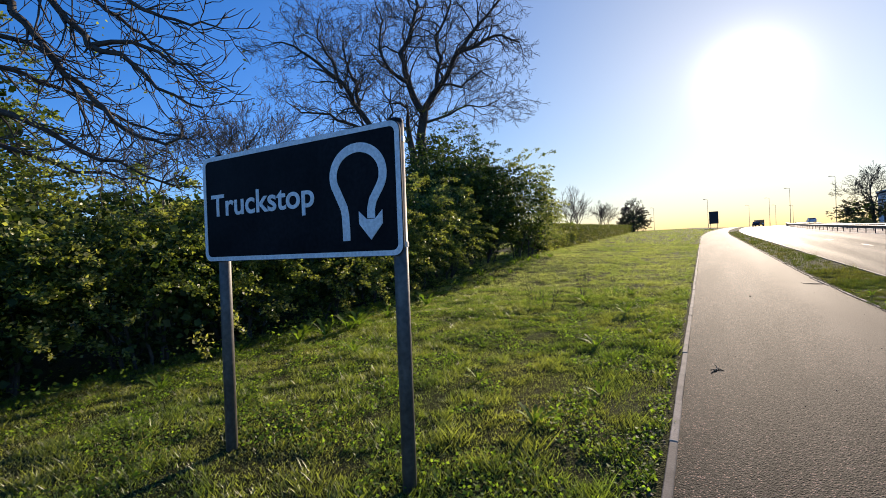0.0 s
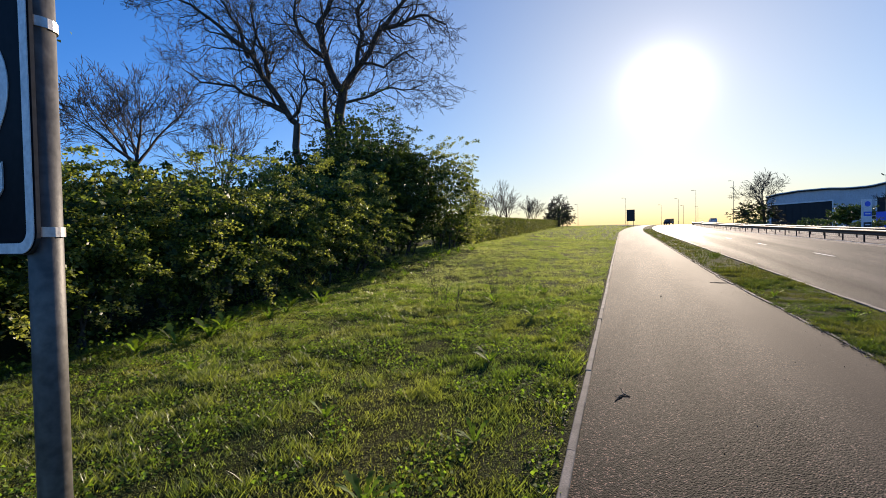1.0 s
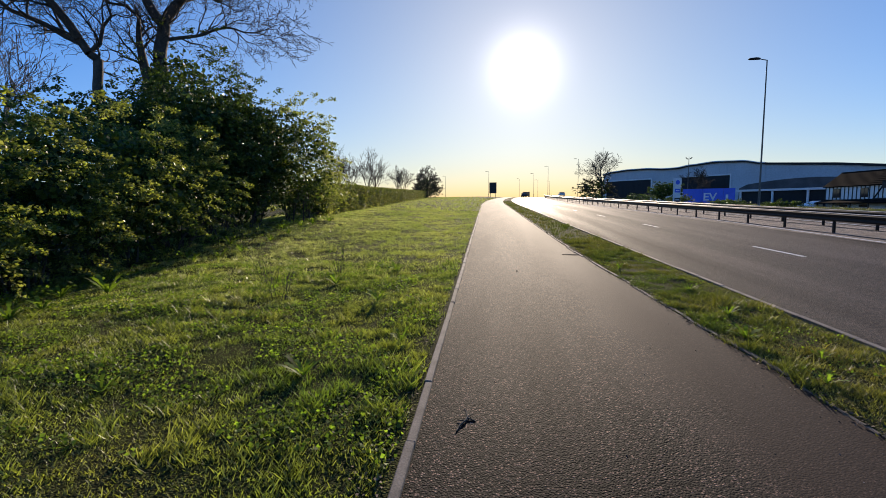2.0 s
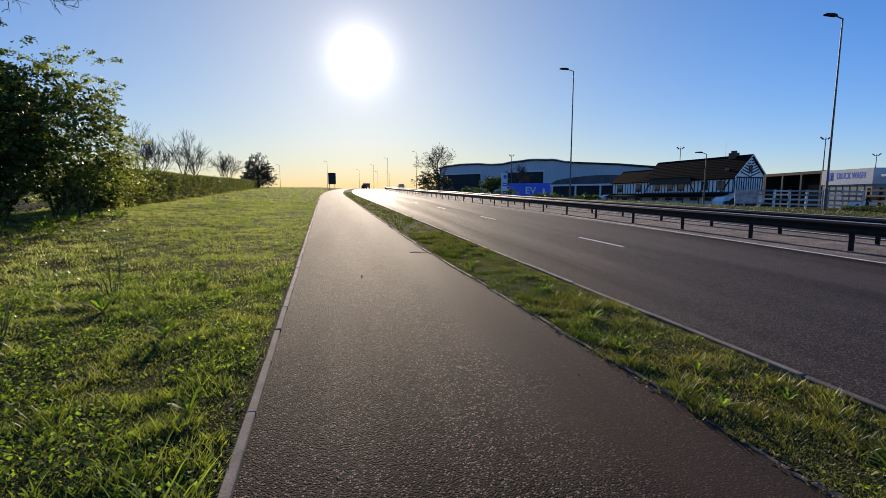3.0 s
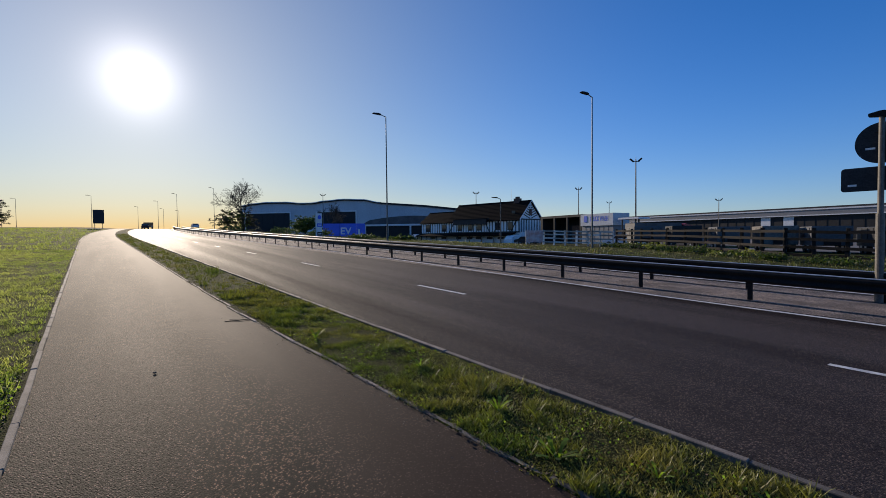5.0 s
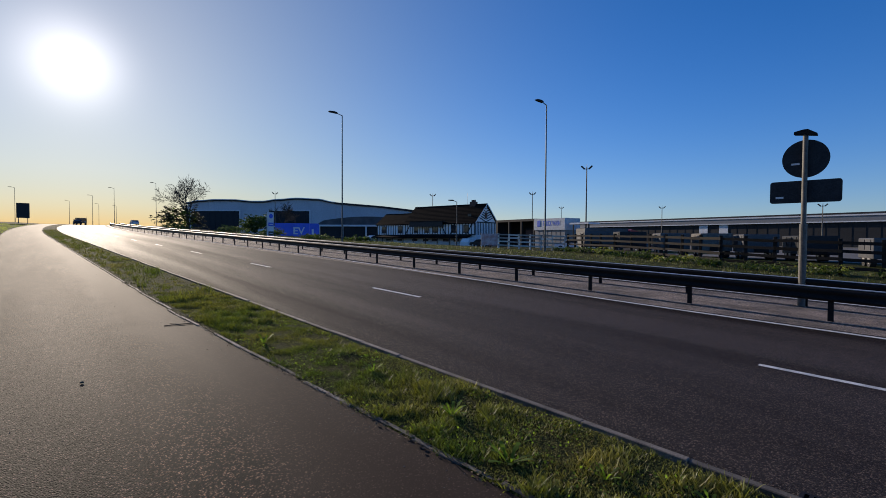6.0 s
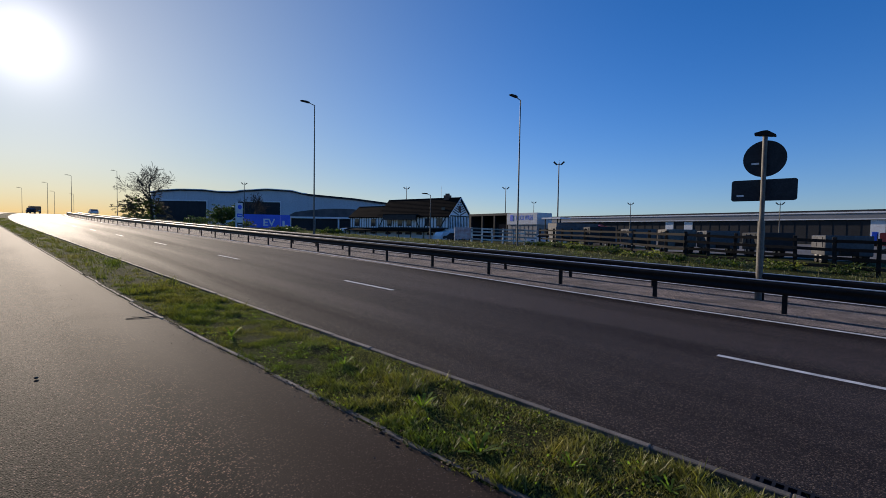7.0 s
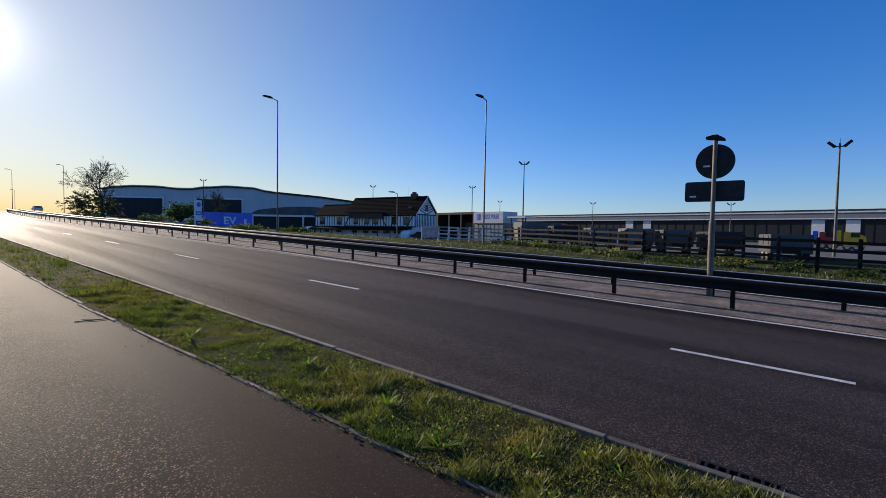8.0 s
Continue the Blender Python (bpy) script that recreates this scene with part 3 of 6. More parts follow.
def flood_mast(x, y, h, turn=0.0):
    z = land(x, y)
    s = thing("floodlight_mast", "slim grey mast with paired floodlights", "floodlight", pose(x, y, z - 0.1, 0, 0, turn), "floodlight masts of the lorry park")
    part("mast", tube(bmesh.new(), (0, 0, 0), (0, 0, h), 0.13, 0.07, 10), M_POST, s)
    part("crossbar", boxes((-0.04, 0.04, -0.5, 0.5, h - 0.35, h - 0.25)), M_POST, s)
    for q in (-0.55, 0.55):
        bm = bmesh.new()
        box(bm, -0.12, 0.12, -0.34, 0.34, -0.1, 0.12)
        bmesh.ops.rotate(bm, verts=bm.verts, matrix=Matrix.Rotation(0.75 if q > 0 else -0.75, 3, "X"))
        bmesh.ops.translate(bm, verts=bm.verts, vec=(0, q, h - 0.1))
        part("floodlight", bm, M_DARKSTEEL, s, "dark floodlight head")
    part("finial", tube(bmesh.new(), (0, 0, h), (0, 0, h + 0.4), 0.03, 0.02, 6), M_POST, s)


for x, y, h in ((60.9, 42.9, 12.6), (52, 6.0, 10.0), (87, 73.2, 12.6), (124, 90.2, 11.8), (119.7, 56.6, 10.1), (118.6, 24.1, 9.0), (76.6, 98.2, 13.2), (49, 137, 14.0)):
    flood_mast(x, y, h, math.degrees(math.atan2(y - 6, x)))

# ---- materials of the far side ----
M_RENDER = material("white_render", (0.9, 0.88, 0.85), 0.8, second=(0.85, 0.83, 0.8), scale=1.5, fine=30, mix=0.25, bump=0.15)
M_TIMBER = material("black_timber", (0.02, 0.018, 0.016), 0.7, second=(0.035, 0.03, 0.028), scale=3, fine=40, bump=0.3)
M_ROOF = material("dark_roof_tile", (0.012, 0.0105, 0.0095), 0.9, spec=0.03, second=(0.017, 0.014, 0.0125), scale=1.2, fine=8, bump=0.5, random_by="island")
M_BRICK = material("dark_brick", (0.16, 0.08, 0.055), 0.9, second=(0.1, 0.055, 0.04), scale=4, fine=20, bump=0.4)
M_GLASS = material("dark_window_glass", (0.02, 0.024, 0.03), 0.06, second=(0.03, 0.034, 0.04), scale=2, fine=10, bump=0)
M_CLAD = material("grey_blue_cladding", (0.5, 0.53, 0.57), 0.55, 0.0, second=(0.44, 0.47, 0.51), scale=0.2, fine=3, mix=0.2, bump=0.05)
M_CLADDARK = material("charcoal_cladding", (0.03, 0.031, 0.034), 0.65, 0.0, spec=0.2, second=(0.024, 0.025, 0.027), scale=0.2, fine=3, mix=0.25, bump=0.05)
M_FASCIA = material("mid_grey_fascia", (0.2, 0.205, 0.215), 0.55, second=(0.17, 0.175, 0.185), scale=0.2, fine=3, mix=0.2, bump=0.05)
M_TRIM = material("white_metal_trim", (0.7, 0.71, 0.72), 0.45, second=(0.6, 0.61, 0.63), scale=1, fine=10, mix=0.2, bump=0.03)
M_BLUE = material("blue_panel", (0.02, 0.1, 0.62), 0.45, second=(0.025, 0.12, 0.68), scale=1, fine=10, mix=0.2, bump=0.02)
M_RED = material("red_paint", (0.38, 0.025, 0.02), 0.35, second=(0.3, 0.02, 0.02), scale=2, fine=10, mix=0.2, bump=0.02)
M_YELLOW = material("yellow_paint", (0.75, 0.42, 0.02), 0.35, second=(0.65, 0.36, 0.02), scale=2, fine=10, mix=0.2, bump=0.02)
M_ORANGE = material("orange_tarpaulin", (0.55, 0.2, 0.06), 0.6, second=(0.5, 0.16, 0.05), scale=2, fine=10, mix=0.2, bump=0.05)
M_TRAILER = material("grey_trailer_side", (0.1, 0.1, 0.104), 0.6, 0.0, spec=0.25, second=(0.065, 0.066, 0.07), scale=0.7, fine=8, mix=0.3, bump=0.05)
M_TYRE = material("tyre_rubber", (0.02, 0.02, 0.02), 0.85, second=(0.03, 0.03, 0.03), scale=5, fine=30, bump=0.2)
M_WOODPALE = material("weathered_fence_timber", (0.6, 0.56, 0.5), 0.85, second=(0.45, 0.41, 0.36), scale=3, fine=40, bump=0.4, random_by="object")
M_WOODDARK = material("dark_fence_timber", (0.018, 0.0155, 0.014), 0.85, spec=0.2, second=(0.012, 0.0105, 0.0095), scale=3, fine=40, bump=0.4, random_by="object")
M_BANNER = material("printed_banner", (0.62, 0.5, 0.48), 0.6, second=(0.5, 0.25, 0.22), scale=2.2, fine=14, mix=0.4, bump=0.02)


# ---- the half-timbered inn ----
def inn():
    k = 1.25
    a, b = Vector((56.5 * k, 5.8 + 53.7 * k)), Vector((53.8 * k, 5.8 + 70.7 * k))
    d = (b - a).normalized()
    n = Vector((-d.y, d.x))
    far = a + n * 3.2 * k + d * 16.5 * k
    zb = 0.2
    m = Matrix.Translation((far.x, far.y, zb)) @ pose(0, 0, 0, 0, 0, math.degrees(math.atan2(-d.y, -d.x)))
    inn_ob = thing("inn", "half-timbered black and white inn with dark tiled roof", "house", m)
    W, D, E = 20.6, 8.0, 10.2                     # length, depth, length of the low wing

    def H(z):                                      # heights above its foot
        return 1.95 + (z - 1.95) * k - zb
    eave, ridge, jetty, can0 = H(4.6), H(7.72), H(2.45), H(1.9)
    part("ground_floor_wall", boxes((-E, W, 0.5, D, 0, jetty)), M_RENDER, inn_ob, "white rendered ground floor wall")
    part("upper_wall", boxes((0, W, 0.0, D, jetty, eave)), M_RENDER, inn_ob, "white plaster upper wall")
    g = prism(bmesh.new(), [(0.05, eave), (D - 0.05, eave), (D / 2, ridge - 0.1)], W - 0.25, W - 0.02, "x")
    part("gable_wall", g, M_RENDER, inn_ob)
    g = prism(bmesh.new(), [(0.05, eave), (D - 0.05, eave), (D / 2, ridge - 0.1)], 0.02, 0.25, "x")
    part("gable_wall", g, M_RENDER, inn_ob)
    wing_eave, wing_ridge = H(4.5), H(6.55)
    part("wing_wall", boxes((-E, -0.01, 0.3, D - 1, jetty, wing_eave)), M_RENDER, inn_ob, "white plaster wing wall")

    def roof(x0, x1, y0, y1, e, r, over=0.35):
        rise = (r - e) / ((y1 - y0) / 2)
        yc = (y0 + y1) / 2
        for sgn in (-1, 1):
            ye = y0 - over if sgn < 0 else y1 + over
            ze = e - rise * over
            slab = part("roof_slope", prism(bmesh.new(), [(ye, ze), (yc, r), (yc, r + 0.12), (ye, ze + 0.14)], x0 - over, x1 + over, "x"), M_ROOF, inn_ob, "dark tiled roof slope")
            # tile courses, one row a piece
            for i in range(1, 14):
                f0, f1 = (i - 1) / 13, i / 13
                p0, p1 = (ye + (yc - ye) * f0, ze + 0.142 + (r - ze - 0.02) * f0), (ye + (yc - ye) * f1, ze + 0.142 + (r - ze - 0.02) * f1)
                part("tile_course", prism(bmesh.new(), [(p0[0], p0[1]), (p1[0], p1[1]), (p1[0], p1[1] + 0.015), (p0[0], p0[1] + 0.055)], x0 - over + 0.01, x1 + over - 0.01, "x"), M_ROOF, slab)
        part("ridge_cap", boxes((x0 - over, x1 + over, yc - 0.12, yc + 0.12, r + 0.05, r + 0.22)), M_ROOF, inn_ob)
    roof(0, W, 0, D, eave, ridge)
    roof(-E, -0.4, 0.3, D - 1, wing_eave, wing_ridge, 0.3)
    part("chimney", boxes((W - 4.0, W - 2.6, D / 2 - 0.5, D / 2 + 0.5, ridge - 0.8, H(8.3)), (W - 3.75, W - 3.4, D / 2 - 0.2, D / 2 + 0.2, H(8.3), H(8.62)), (W - 3.2, W - 2.85, D / 2 - 0.2, D / 2 + 0.2, H(8.3), H(8.62))), M_BRICK, inn_ob, "dark brick chimney stack with pots")
    part("aerial", tube(bmesh.new(), (W - 5, D / 2, ridge), (W - 5, D / 2, H(10)), 0.03, 0.02, 6), M_GALV, inn_ob)
    # timber studs on the road side, on the gable and on the wing
    for i in range(27):
        x = 0.1 + (W - 0.3) * i / 26
        part("stud", boxes((x, x + 0.17, -0.05, 0.02, jetty, eave)), M_TIMBER, inn_ob)
    for i in range(13):
        x = -E + 0.05 + (E - 0.3) * i / 12
        part("stud", boxes((x, x + 0.18, 0.25, 0.32, jetty, wing_eave)), M_TIMBER, inn_ob)
    for i in range(14):
        y = 0.05 + (D - 0.25) * i / 13
        part("stud", boxes((W - 0.02, W + 0.05, y, y + 0.2, jetty, eave)), M_TIMBER, inn_ob)
    part("beam", boxes((0, W, -0.07, 0.02, jetty - 0.1, jetty + 0.15)), M_TIMBER, inn_ob)
    part("beam", boxes((0, W, -0.07, 0.02, eave - 0.2, eave)), M_TIMBER, inn_ob)
    part("beam", boxes((W - 0.02, W + 0.07, 0, D, eave - 0.12, eave + 0.12)), M_TIMBER, inn_ob)
    for x0, x1 in ((0.2, 1.9), (W - 2.2, W - 0.6), (W - 6.6, W - 5.2), (W - 8.0, W - 9.4)):
        bm = tube(bmesh.new(), (x0, -0.03, jetty + 0.1), (x1, -0.03, eave - 0.1), 0.13, 0.13, 4)
        part("brace", bm, M_TIMBER, inn_ob)
    # herringbone in the gable
    for sgn in (-1, 1):
        part("barge_board", prism(bmesh.new(), [(D / 2 + sgn * (D / 2 + 0.3), eave - 0.3), (D / 2, ridge - 0.05), (D / 2, ridge + 0.22), (D / 2 + sgn * (D / 2 + 0.3), eave - 0.02)], W + 0.36, W + 0.42, "x"), M_TRIM, inn_ob, "white barge board")
        for i in range(6):
            y0 = D / 2 + sgn * 0.15
            z0 = eave + 0.2 + i * 0.55
            reach = (D / 2) * (1 - (z0 - eave) / (ridge - eave)) * 0.62
            if reach > 0.4:
                part("brace", tube(bmesh.new(), (W + 0.02, y0, z0), (W + 0.02, y0 + sgn * reach, z0 + reach * 0.35), 0.1, 0.1, 4), M_TIMBER, inn_ob)
    part("crest", boxes((W + 0.02, W + 0.1, D / 2 - 0.45, D / 2 + 0.45, eave + 0.9, eave + 2.2), bevel=0.05), M_BRICK, inn_ob, "reddish painted crest")
    # windows
    def window(x0, x1, z0, z1, y):
        w = part("window", boxes((x0, x1, y - 0.09, y + 0.02, z0, z1)), M_TIMBER, inn_ob, "dark framed window")
        for i in (0, 1):
            xa = x0 + 0.06 + i * (x1 - x0) / 2
            part("pane", boxes((xa, xa + (x1 - x0) / 2 - 0.12, y - 0.1, y - 0.091, z0 + 0.08, z1 - 0.08)), M_GLASS, w)
    for x in (3.0, 6.3, 9.0, 14.2, 17.6):
        window(x, x + 1.35, jetty + 0.45, eave - 0.55, 0.0)
    for x in (-8.3, -2.6):
        window(x, x + 1.4, jetty + 0.35, wing_eave - 0.5, 0.3)
    for x in (2.0, 5.5, 8.2, 11.5, 14.5, -3.0, -7.0):
        window(x, x + 1.6, 0.9, can0 - 0.3, 0.5)
    window(W - 2.8, W - 1.9, H(5.2), H(6.1), 1.25)
    for x in (4.2, 8.5, 11.8):
        part("skylight", prism(bmesh.new(), [(1.95, H(5.9)), (2.75, H(6.43)), (2.75, H(6.5)), (1.95, H(6.02))], x, x + 0.8, "x"), M_GLASS, inn_ob, "small roof light")
    part("balcony", boxes((2.6, 12.5, -1.1, -0.9, H(3.9), H(4.9)), (2.6, 12.5, -1.1, 0, H(4.72), H(4.9))), M_TIMBER, inn_ob, "dark timber balcony front")
    part("canopy", prism(bmesh.new(), [(-1.8, can0 - 0.1), (-1.8, can0 + 0.1), (0.5, jetty + 0.05), (0.5, jetty - 0.25)], -E, W - 1.2, "x"), M_ROOF, inn_ob, "dark lean-to canopy over the ground floor")
    for i in range(9):
        x = -E + 0.5 + i * (W + E - 2.5) / 8
        part("canopy_post", boxes((x, x + 0.14, -1.7, -1.56, 0, can0)), M_TIMBER, inn_ob)
    part("porch", prism(bmesh.new(), [(-3.0, 0), (0.2, 0), (0.2, can0 + 0.1), (-2.2, can0 - 0.1), (-3.0, 0.9)], W - 1.6, W + 0.4, "x"), M_RENDER, inn_ob, "white rendered porch")
    part("porch", prism(bmesh.new(), [(-3.4, 0), (0.2, 0), (0.2, can0 + 0.5), (-3.4, 1.1)], -E - 2.8, -E - 0.2, "x"), M_RENDER, inn_ob, "white rendered side porch")


inn()


# ---- sheds and warehouses ----
def facade_pose(p, q, z):
    """A pose at p whose x runs to q and whose y runs away from the road."""
    return Matrix.Translation((p[0], p[1], z)) @ pose(0, 0, 0, 0, 0, math.degrees(math.atan2(q[1] - p[1], q[0] - p[0])))


def pushed(m, k):
    """The same building k times as far from the walk and as large."""
    return Matrix.Translation((0, 5.8, 1.95)) @ Matrix.Scale(k, 4) @ Matrix.Translation((0, -5.8, -1.95)) @ m


def wavy_warehouse():
    p, q = (29.5, 153), (60, 121)
    L = hypot(q[0] - p[0], q[1] - p[1])
    s = thing("warehouse", "large pale blue-grey warehouse with a wavy white-edged roof", "warehouse", pushed(facade_pose(p, q, 0.3), 1.25))
    crown = ((0, 10.9), (0.08, 11.5), (0.2, 11.8), (0.32, 11.75), (0.46, 11.3), (0.52, 11.3), (0.62, 11.8), (0.75, 12.15), (0.88, 11.9), (1.0, 11.0))

    def top(x):
        f = x / L
        for (a, za), (b, zb) in zip(crown, crown[1:]):
            if f <= b + 1e-6:
                return za + (zb - za) * (1 - cos(pi * (f - a) / (b - a))) / 2
        return 11.0
    xs = [L * i / 48 for i in range(49)]
    part("front_wall", prism(bmesh.new(), [(0, 0), (L, 0)] + [(x, top(x)) for x in xs[::-1]], 0, 0.4), M_CLAD, s, "pale blue-grey cladding wall")
    part("roof_edge", prism(bmesh.new(), [(x, top(x)) for x in xs] + [(x, top(x) + 0.45) for x in xs[::-1]], -0.5, 30), M_CLADDARK, s, "dark curved roof with white edge")
    part("roof_trim", prism(bmesh.new(), [(x, top(x) + 0.3) for x in xs] + [(x, top(x) + 0.5) for x in xs[::-1]], -0.6, -0.5), M_TRIM, s)
    # a lower hall carries the roof line on down to one side
    bm = bmesh.new()
    side = [(L + 0.02, 0.02, 0), (L + 27, -6, 0), (L + 27, -6, 7.9), (L + 14, -3.1, 9.6), (L + 0.02, 0.02, top(L) - 0.1)]
    rear = [(x + 4, y + 20, z) for x, y, z in side]
    a, b = [bm.verts.new(v) for v in side], [bm.verts.new(v) for v in rear]
    bm.faces.new(a), bm.faces.new(b[::-1])
    for i in range(5):
        bm.faces.new((a[i], b[i], b[(i + 1) % 5], a[(i + 1) % 5]))
    part("side_hall", bm, M_CLAD, s, "pale grey lower hall")
    bm = bmesh.new()
    rim = [(L + 0.02, 0.02, top(L) - 0.08), (L + 14, -3.1, 9.62), (L + 27.2, -6.05, 7.92)]
    rows = [[bm.verts.new((x + dx, y + dy, z + dz)) for dx, dy, dz in ((0, -0.5, 0), (4, 20, 0), (4, 20, 0.45), (0, -0.5, 0.45))] for x, y, z in rim]
    for p0, p1 in zip(rows, rows[1:]):
        for i in range(4):
            bm.faces.new((p0[i], p0[(i + 1) % 4], p1[(i + 1) % 4], p1[i]))
    bm.faces.new(rows[0]), bm.faces.new(rows[-1][::-1])
    part("side_roof", bm, M_CLADDARK, s, "dark roof edge of the lower hall")
    for f0, f1 in ((0.03, 0.36), (0.56, 0.83)):
        d = part("loading_bay", boxes((L * f0, L * f1, -0.15, -0.01, 0, 8.9)), M_CLADDARK, s, "dark loading bay panel with pale frame")
        part("bay_frame", boxes((L * f0 - 0.3, L * f1 + 0.3, -0.25, -0.16, 8.9, 9.25), (L * f0 - 0.3, L * f0, -0.25, -0.16, 0, 8.9), (L * f1, L * f1 + 0.3, -0.25, -0.16, 0, 8.9)), M_TRIM, d)
        for i in range(1, 8):
            x = L * (f0 + (f1 - f0) * i / 8)
            part("bay_rib", boxes((x - 0.06, x + 0.06, -0.2, -0.155, 0, 8.9)), M_CLADDARK, d)
    for i in range(24):
        x = L * (i + 0.5) / 24
        part("cladding_seam", boxes((x - 0.05, x + 0.05, -0.06, -0.005, 9.3, top(x) - 0.1)), M_CLAD, s)


def long_warehouse():
    p, q = (166, 125), (138, -30)
    L = hypot(q[0] - p[0], q[1] - p[1])
    s = thing("warehouse", "very long low charcoal warehouse with pale roof fascia", "warehouse", facade_pose(p, q, 0.0))
    part("wall", boxes((0, L, 0, 40, 0, 6.5)), M_CLADDARK, s, "charcoal cladding wall")
    part("fascia", boxes((-0.5, L + 0.5, -0.6, 40.5, 6.5, 7.9)), M_FASCIA, s, "mid-grey fascia")
    part("roof_trim", boxes((-0.6, L + 0.6, -0.8, 40.6, 7.9, 8.25)), M_TRIM, s, "white roof edge")
    part("roof", boxes((0, L, 0, 40, 8.25, 8.75)), M_CLADDARK, s, "dark roof behind the edge")
    part("lower_trim", boxes((-0.5, L + 0.5, -0.7, -0.61, 6.35, 6.6)), M_TRIM, s)
    for x in (66.5, 72.5, 116, 122.5):
        part("door_panel", boxes((x, x + 2.6, -0.12, -0.01, 0, 6.2)), M_TRIM, s, "white door panel")
    for i in range(60):
        x = L * (i + 0.5) / 60
        part("cladding_seam", boxes((x - 0.04, x + 0.04, -0.06, -0.005, 0, 6.3)), M_CLADDARK, s)


def truck_wash():
    p, q = (64, 63.8), (60.6, 44.3)
    L = hypot(q[0] - p[0], q[1] - p[1])
    s = thing("truck_wash", "grey truck wash shed with blue-white fascia lettering", "shed", facade_pose(p, q, 0.1))
    b0, b1 = 10.6, 17.4                    # the washed-white hall beside the open bay
    part("shed_body", boxes((b0, b1, 0, 3.2, 0, 5.0)), M_FASCIA, s, "grey panelled wall")
    part("fascia", boxes((b0 - 0.1, b1 + 0.1, -0.15, 3.3, 3.2, 5.1)), M_CLAD, s, "pale blue-white fascia")
    part("lettering", fitted(text_mesh("lettering", "TRUCK WASH", 1, M_BLUE, 0.012), b0 + 2.0, b1 - 0.9, 3.9, 4.7, -0.16), None, s, "dark blue letters reading TRUCK WASH")
    part("logo", boxes((b0 + 0.7, b0 + 1.4, -0.2, -0.16, 3.8, 4.8), bevel=0.02), M_BLUE, s, "small dark blue logo")
    for i in range(1, 7):
        x = b0 + (b1 - b0) * i / 7
        part("panel_joint", boxes((x - 0.03, x + 0.03, -0.02, -0.004, 0, 3.15)), M_CLADDARK, s)
    part("open_bay_roof", boxes((0, b0 - 0.12, 0, 9, 4.8, 5.2)), M_CLADDARK, s)
    part("bay_end_wall", boxes((-0.3, -0.01, 0, 9, 0, 5.2)), M_CLADDARK, s)
    part("bay_back_wall", boxes((0, b0 - 0.12, 4.6, 5, 0, 4.8)), M_CLADDARK, s)
    for x in (0, 3.4, 6.8, b0 - 0.5):
        part("bay_pillar", boxes((x, x + 0.3, 0, 0.3, 0, 4.8)), M_CLADDARK, s)
    part("bay_door", boxes((5.4, 9.4, 2.5, 2.7, 0, 3.4)), M_BRICK, s, "brown roller door")
    part("gantry_post", boxes((b1 + 1.6, b1 + 1.75, 0, 0.15, 0, 4.0)), M_CLADDARK, s)
    part("gantry_post", boxes((b1 + 4.6, b1 + 4.75, 0, 0.15, 0, 4.0)), M_CLADDARK, s)
    part("gantry_roof", boxes((b1 + 1.3, b1 + 5.0, -0.4, 2.0, 4.0, 4.25)), M_TRIM, s, "white roof of a small open gantry")


def canopy_shed():
    p, q = (40.5, 92), (54.5, 77)
    L = hypot(q[0] - p[0], q[1] - p[1])
    s = thing("canopy_shed", "low dark-fronted filling station shed with curved grey roof", "shed", pushed(facade_pose(p, q, 0.6), 1.36))
    part("wall", boxes((0, L, 1, 12, 0, 3.5)), M_CLADDARK, s)
    part("fascia", boxes((-0.3, L + 0.3, 0.5, 12, 3.5, 3.85)), M_TRIM, s, "white fascia")
    xs = [L * i / 16 for i in range(17)]
    part("roof", prism(bmesh.new(), [(x, 3.86) for x in xs] + [(x, 3.95 + 2.0 * sin(pi * (0.12 + 0.75 * x / L)) * (0.8 if x > 0 else 0.2)) for x in xs[::-1]], 1, 12), M_TRAILER, s, "dark grey curved roof")
    for i in range(5):
        x = 0.3 + (L - 0.8) * i / 4
        part("pillar", boxes((x, x + 0.3, 0.55, 0.85, 0, 3.5)), M_TRIM, s)


wavy_warehouse()
long_warehouse()
truck_wash()
canopy_shed()


def totem():
    s = thing("totem_sign", "tall white price totem with blue panels", "sign", pose(20.5, 62.4, land(20.5, 62.4), 0, 0, 20))
    h = 5.0 - land(20.5, 62.4)
    part("body", boxes((-0.45, 0.45, -0.12, 0.12, 0, h), bevel=0.02), M_TRIM, s)
    for z0, z1, mt in ((h - 1.75, h - 1.3, M_BLUE), (h - 2.9, h - 2.4, M_TIMBER)):
        part("panel", boxes((-0.38, 0.38, -0.15, -0.125, z0, z1)), mt, s, "blue price panel")
    part("emblem", tube(bmesh.new(), (0, -0.125, h - 0.5), (0, -0.15, h - 0.5), 0.28, 0.28, 20), M_BLUE, s, "round blue emblem")
    for z in (h - 1.52, h - 2.65):
        part("price_bar", boxes((-0.25, 0.25, -0.16, -0.152, z - 0.06, z + 0.06)), M_TRIM, s, "pale unreadable bar")


